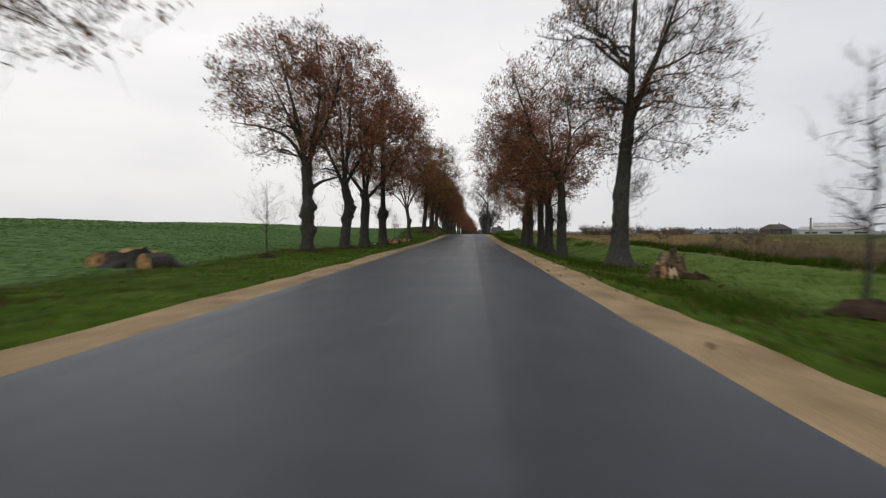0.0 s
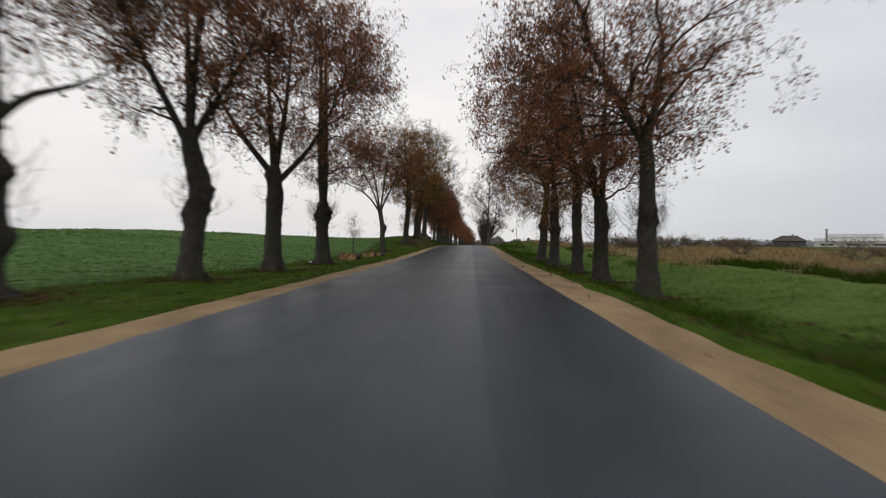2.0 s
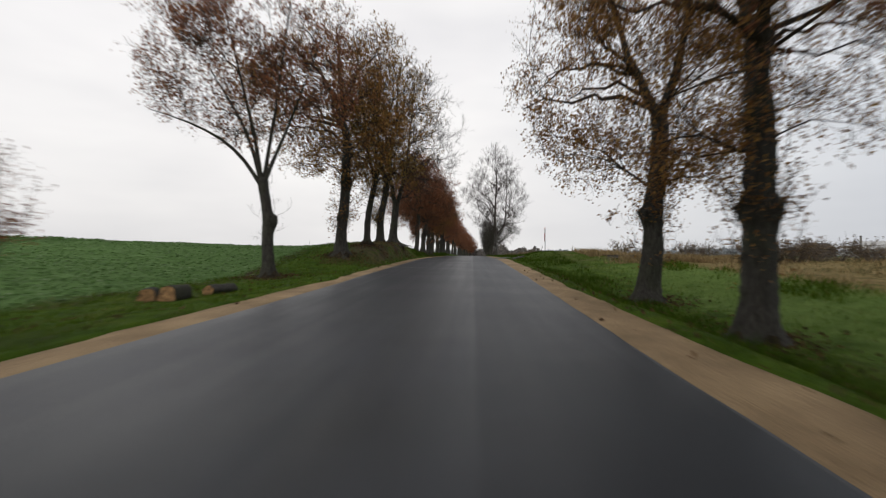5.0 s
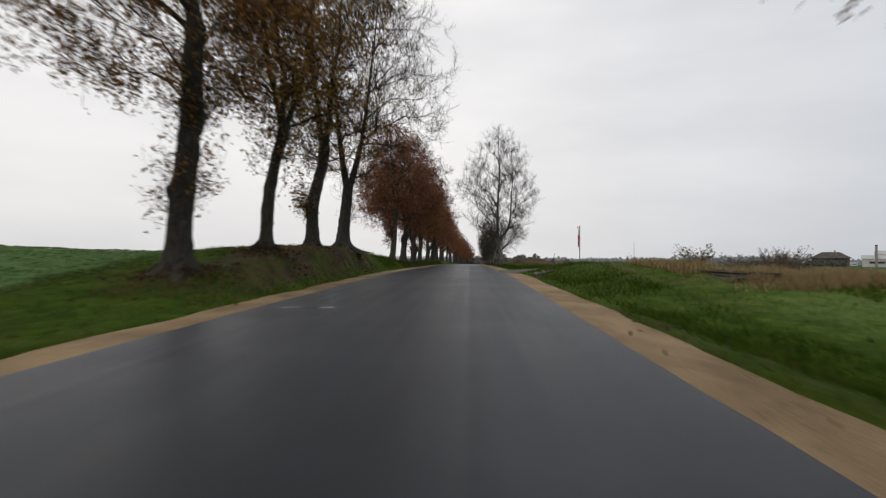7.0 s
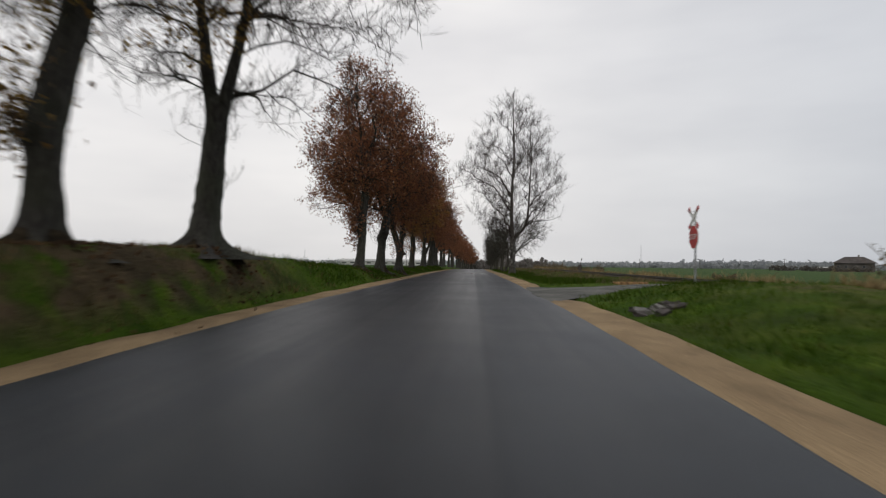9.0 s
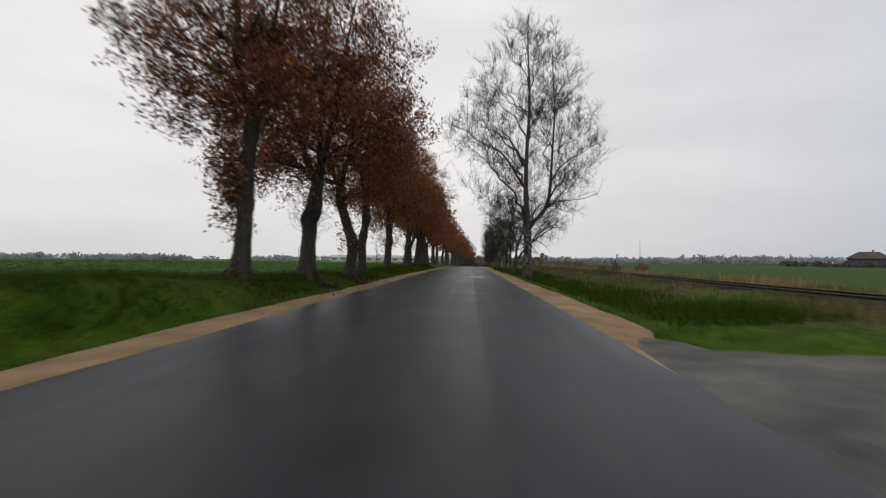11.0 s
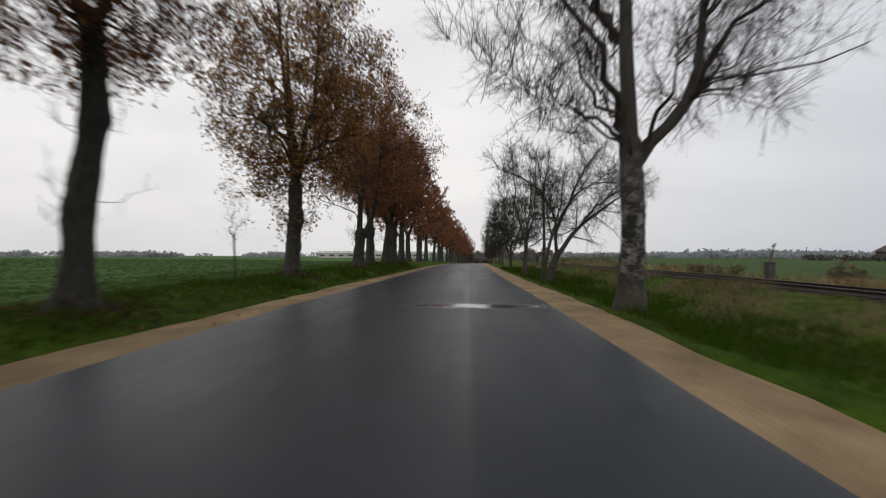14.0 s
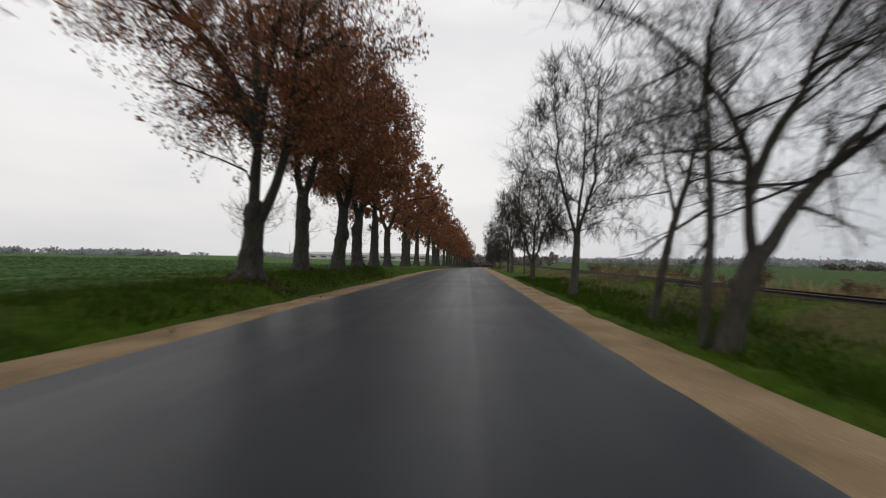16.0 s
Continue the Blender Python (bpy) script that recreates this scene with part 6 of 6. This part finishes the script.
# ---- shrubs, grass, crop, fallen leaves ----
def shrub(x, y, h, r, seed, mat, leafy):
    """A twiggy shrub of many thin stems with some dry leaves."""
    rng = np.random.default_rng(seed)
    thing = tagged(new("shrub"), "bare brown thicket shrub with dry leaves" if leafy else "bare twiggy grey-brown shrub", "shrub", "shrubs in the meadow")
    n = 20
    a = rng.uniform(0, 6.28, n)
    e = np.stack([np.cos(a) * r * rng.uniform(0.3, 1, n), np.sin(a) * r * rng.uniform(0.3, 1, n), h * rng.uniform(0.6, 1, n)], -1)
    p0 = e * np.array([0.12, 0.12, 0]) + np.array([0, 0, -0.1])
    st = bezier(p0, p0 + (e - p0) * 0.5 + np.array([0, 0, 0.15 * h]), e, 5)
    axis = np.array([0, 0, h * 0.4])
    tw, _ = shoots(rng, st, 6, 0.2, 0.35 * h, 0.75, 0.1, 0.3, axis, 2)
    fi, _ = shoots(rng, tw, 3, 0.2, 0.16 * h, 0.6, 0.2, 0.2, axis, 2)
    v, q = joined([tubes(st, 0.022 * np.linspace(1, 0.3, 5)[None] * np.ones((n, 1)), 4)])
    part("stem", data_from("stem", v, q, mat=BRUSH_TWIG), parent=thing)
    v, q = joined([tubes(tw, 0.010 * np.ones((len(tw), 2)), 3), tubes(fi, 0.007 * np.ones((len(fi), 2)), 2)])
    tagged(part("twigwork", data_from("twigwork", v, q, mat=BRUSH_TWIG), parent=thing), kind="stuff")
    if leafy:
        c = fi[rng.integers(0, len(fi), leafy), 1] + rng.normal(0, 0.05, (leafy, 3))
        v, q = leaves(rng, c, 0.10)
        part("foliage", data_from("foliage", v, q, mat=mat, smooth=False), parent=thing)
    return plant(thing, x, y)


rs = np.random.default_rng(31)
SPOTS = [(24, 70, 1.0, 1.9), (29, 82, 1.2, 2.6), (34, 93, 1.3, 2.2), (27, 60, 0.7, 1.8), (40, 80, 1.2, 2.6), (33, 66, 0.9, 2.2), (26, 52, 0.8, 1.8), (20, 88, 0.7, 1.0)]
for k in range(16):
    SPOTS.append((18 + k * 1.3 + rs.uniform(-0.6, 0.6), 89 + k * 0.5 + rs.uniform(-2, 2), rs.uniform(1.1, 1.7) * (1.0 if k < 9 else 0.62), rs.uniform(1.4, 2.2)))
for k in range(20):
    SPOTS.append((13.4 + rs.exponential(1.0), rs.uniform(108, 200), rs.uniform(0.3, 0.8), rs.uniform(0.5, 1.2)))
SPOTS += [(22.5, 109, 1.5, 1.6), (24.6, 111.5, 1.6, 1.8), (26.5, 113, 1.4, 1.6), (14.2, 102, 1.35, 1.5), (15.6, 99.6, 1.0, 1.3), (15, 182, 1.5, 2.0), (16, 196, 1.6, 2.2), (17, 207, 1.8, 2.4)]
for i, (x, y, h, r) in enumerate(SPOTS):
    shrub(x, y, h, r, 800 + i, BRUSH, 420 if i % 3 else 150)


def blades(name, label, count, xr, yr, height, width, mat, seed, keep=None, lean_=0.35, category="grass"):
    """Grass blades as thin bent triangles, standing on the land."""
    rng = np.random.default_rng(seed)
    x, y = rng.uniform(*xr, count), rng.uniform(*yr, count)
    if keep is not None:
        k = keep(x, y, rng)
        x, y = x[k], y[k]
    n = len(x)
    a = rng.uniform(0, 6.28, n)
    h = height * rng.uniform(0.4, 1.25, n) * (1 + 0.5 * wave(x, y, 0.9, 2.0) * 0.5)
    w = width * rng.uniform(0.6, 1.4, n)
    z = land_z(x, y) - 0.02
    d = rng.normal(0, lean_, (n, 2)) * h[:, None]
    base = np.stack([x, y, z], -1)
    side = np.stack([np.cos(a) * w, np.sin(a) * w, 0 * a], -1)
    tip = base + np.stack([d[:, 0], d[:, 1], h], -1)
    v = np.stack([base - side, base + side, tip], 1).reshape(-1, 3)
    ob = part(name, data_from(name, v, tris=np.arange(3 * n).reshape(-1, 3), mat=mat, smooth=False))
    return tagged(ob, label, category, kind="stuff")


def patchy(level, scale, k):
    return lambda x, y, rng: wave(x, y, scale, k) + rng.normal(0, 0.5, len(x)) > level


VERGE = "short wet green grass blades on the verge"
blades("verge_grass", VERGE, 62000, (-9.6, LEFT - SAND_L), (0, 178), 0.11, 0.012, GRASS, 41, lambda x, y, rng: ~((y > 82) & (y < 102) & (x > -6.8) & (x < -4.6) & (rng.uniform(0, 1, len(x)) < 0.88)))
blades("verge_grass", VERGE, 76000, (RIGHT + SAND_R, 14), (0, 178), 0.12, 0.012, GRASS, 42, lambda x, y, rng: ~((np.abs(y - 105.3) < 1.5 + 3.2 * np.exp(-(x - 3) / 1.5)) & (x > 3)) & ((np.abs(x - RAIL_X) > 0.8) | (y < 93)))
blades("bank_weeds", "dark ragged weeds and roots on the steep bank", 16000, (-7.2, LEFT - SAND_L - 0.2), (80, 106), 0.17, 0.012, STRAW, 43, patchy(0.5, 0.9, 1.0))
blades("meadow_grass", "tall dry tan and brown meadow grass", 60000, (15.4, 44), (12, 200), 0.24, 0.024, STRAW, 44, lambda x, y, rng: (wave(x, y, 0.22, 1.3) + rng.normal(0, 0.5, len(x)) > -0.1) & (np.abs(y - 105.5) > 1.7) & ((x < 24) | (y < 98)))
blades("tan_grass", "standing clumps of tall pale tan grass", 56000, (13.0, 34), (26, 118), 0.34, 0.030, TAN, 47, lambda x, y, rng: ((x > 16.5) | (y > 54)) & (wave(x * 0.6, y * 0.35, 0.5, 2.2) + rng.normal(0, 0.35, len(x)) > np.where(y > 54, 0.3, 0.75)) & (np.abs(y - 105.5) > 2.2))
blades("tan_grass", "standing clumps of tall pale tan grass", 15000, (9.0, 15.5), (86, 98), 0.46, 0.022, TAN, 48, patchy(0.1, 0.5, 0.6))
blades("ditch_grass", "tufts of tan dry grass beside the railway", 40000, (7.4, 15.3), (108, 200), 0.26, 0.014, STRAW, 45, lambda x, y, rng: (np.abs(x - RAIL_X) > 1.0) & (wave(x, y, 0.5, 0.4) + rng.normal(0, 0.5, len(x)) > 0.6))
blades("track_weeds", "short dry weeds grown through the railway track", 9000, (9.7, 12.0), (92, 200), 0.13, 0.014, STRAW, 56)
blades("brown_weeds", "low brown withered weed clumps in the ditch grass", 16000, (6.2, 9.7), (109, 178), 0.30, 0.018, BRUSH, 49, patchy(0.85, 0.8, 0.3))
blades("tan_grass", "standing clumps of tall pale tan grass", 14000, (12.2, 15.6), (109, 190), 0.5, 0.024, TAN, 50, patchy(0.35, 0.45, 1.7))
blades("edge_weeds", "dark green and brown weeds along the edge of the mown grass", 9000, (14.9, 17.2), (8, 56), 0.42, 0.030, DARK_GRASS, 60, patchy(-0.4, 0.6, 0.9))
blades("withered_weeds", "tall withered brown weeds behind the mown grass", 15000, (16.2, 24), (14, 46), 0.62, 0.034, BRUSH, 61, patchy(0.2, 0.4, 1.4))
blades("nettles", "dark green tall weed clumps in the meadow", 4500, (11.4, 13.4), (54, 90), 0.26, 0.03, GRASS, 55, patchy(0.4, 0.6, 1.1))
CREEP = "grass tufts creeping over the edge of the sandy shoulder"
blades("shoulder_grass", CREEP, 9000, (LEFT - SAND_L - 0.15, LEFT - SAND_L + 0.22), (0, 178), 0.09, 0.012, GRASS, 63, patchy(0.35, 1.6, 0.8), 0.6)
blades("shoulder_grass", CREEP, 9000, (RIGHT + SAND_R - 0.2, RIGHT + SAND_R + 0.15), (0, 100), 0.09, 0.012, GRASS, 64, patchy(0.35, 1.6, 1.3), 0.6)
# ditch shade and dimness of the near verge are painted into these blades
LONG = "long green grass in the ditch, shade put into its colour"
blades("ditch_sward", LONG, 34000, (4.1, 7.4), (2, 100), 0.20, 0.013, DARK_GRASS, 57, patchy(-0.3, 0.7, 0.5), 0.5)
blades("ditch_sward", LONG, 38000, (4.1, 7.4), (110, 182), 0.26, 0.013, DARK_GRASS, 58, patchy(-0.5, 0.7, 0.5), 0.5)
blades("ditch_sward", LONG, 30000, (-7.0, -4.5), (103, 180), 0.22, 0.013, DARK_GRASS, 59, patchy(-0.4, 0.7, 1.5), 0.5)
blades("field_edge_grass", "longer grass along the edge of the field", 14000, (-10.2, -8.8), (0, 178), 0.15, 0.014, GRASS, 46)


def crop(count, xr, yr, size, seed, mat):
    rng = np.random.default_rng(seed)
    x, y = rng.uniform(*xr, count), rng.uniform(*yr, count)
    x = np.round(x / 0.45) * 0.45 + rng.normal(0, 0.07, count)
    k = x < np.interp(y, [0, 76, 84, 102, 112, 200], [-9.9, -9.6, -8.6, -8.4, -6.7, -6.7]) - 0.3 * np.abs(wave(x, y, 0.8, 1))
    x, y = x[k], y[k]
    c = np.stack([x, y, land_z(x, y) + 0.05 * size / 0.2], -1)
    v, q = blade_leaves(rng, c, size)
    v = v.reshape(-1, 3, 3)
    v[..., 2] = c[:, None, 2] + (v[..., 2] - c[:, None, 2]) * 0.4
    v = v.reshape(-1, 3)
    return tagged(part("winter_crop", data_from("winter_crop", v, tris=q, mat=mat, smooth=False)), "low leafy green winter crop in the field", "crop", kind="stuff")


crop(46000, (-32, -7), (0, 95), 0.15, 51, LUSH)
crop(16000, (-80, -28), (10, 100), 0.32, 52, LUSH)
crop(48000, (-32, -6), (95, 200), 0.15, 53, CROP)
crop(18000, (-80, -28), (100, 220), 0.32, 54, CROP)


def fallen(count, xr, yr, seed):
    rng = np.random.default_rng(seed)
    x, y = rng.uniform(*xr, count), rng.uniform(*yr, count)
    on_sand = (x > LEFT - 0.7) & (x < RIGHT + 0.65)
    keep = ~on_sand | (rng.uniform(0, 1, count) < 0.12)
    x, y, on_sand = x[keep], y[keep], on_sand[keep]
    c = np.stack([x, y, np.where(on_sand, road_z(y) + 0.012, land_z(x, y) + 0.03)], -1)
    v, q = leaves(rng, c, 0.075)
    return tagged(part("fallen_leaves", data_from("fallen_leaves", v, q, mat=LITTER, smooth=False)), "scattered fallen brown leaves in the verge grass", "leaves", kind="stuff")


fallen(3400, (RIGHT - 0.1, 8.5), (2, 80), 61)
fallen(1900, (-8.5, LEFT + 0.05), (2, 178), 62)


def track_box(x, y):
    """An old relay box beside the track with a leaning lever post."""
    thing = tagged(new("relay_box"), "dark old relay box with a leaning post beside the track", "relay box")
    thing.matrix_basis = pose(x, y, ground_at(x, y) - 0.05, 0, 0, 12) @ Matrix.Diagonal((0.48, 0.5, 0.66, 1.0))
    body = part("body", box(0.62, 0.5, 1.15, (0, 0, 0.58), 0.02), ROOF_DARK, thing)
    part("lid", box(0.7, 0.58, 0.07, (0, 0, 1.19), 0.015), ROOF_DARK, body)
    part("door", box(0.5, 0.02, 0.85, (0, -0.262, 0.6), 0.004), ROOF_DARK, body)
    part("post", rod(0.06, 0.05, 1.1, (0.02, 0, 1.2), pose(0, 0, 0, 0, 22)), TWIG, thing)
    part("arm", box(0.34, 0.05, 0.16, (0.42, 0, 2.2), 0.01, pose(0, 0, 0, 0, -35)), TWIG, thing)
    return thing


track_box(12.5, 145.8)

# leaf litter gathered at the feet of the old trees
rng_l = np.random.default_rng(91)
spots = np.array([(t[0], t[1]) for t in WEST + EAST])
pick = spots[rng_l.integers(0, len(spots), 12000)]
off = rng_l.normal(0, 0.75, pick.shape)
lx, ly = pick[:, 0] + off[:, 0], pick[:, 1] + off[:, 1]
v, q = leaves(rng_l, np.stack([lx, ly, land_z(lx, ly) + 0.03], -1), 0.09)
tagged(part("leaf_litter", data_from("leaf_litter", v, q, mat=LITTER, smooth=False)), "brown leaf litter gathered at the feet of the trees", "leaves", kind="stuff")
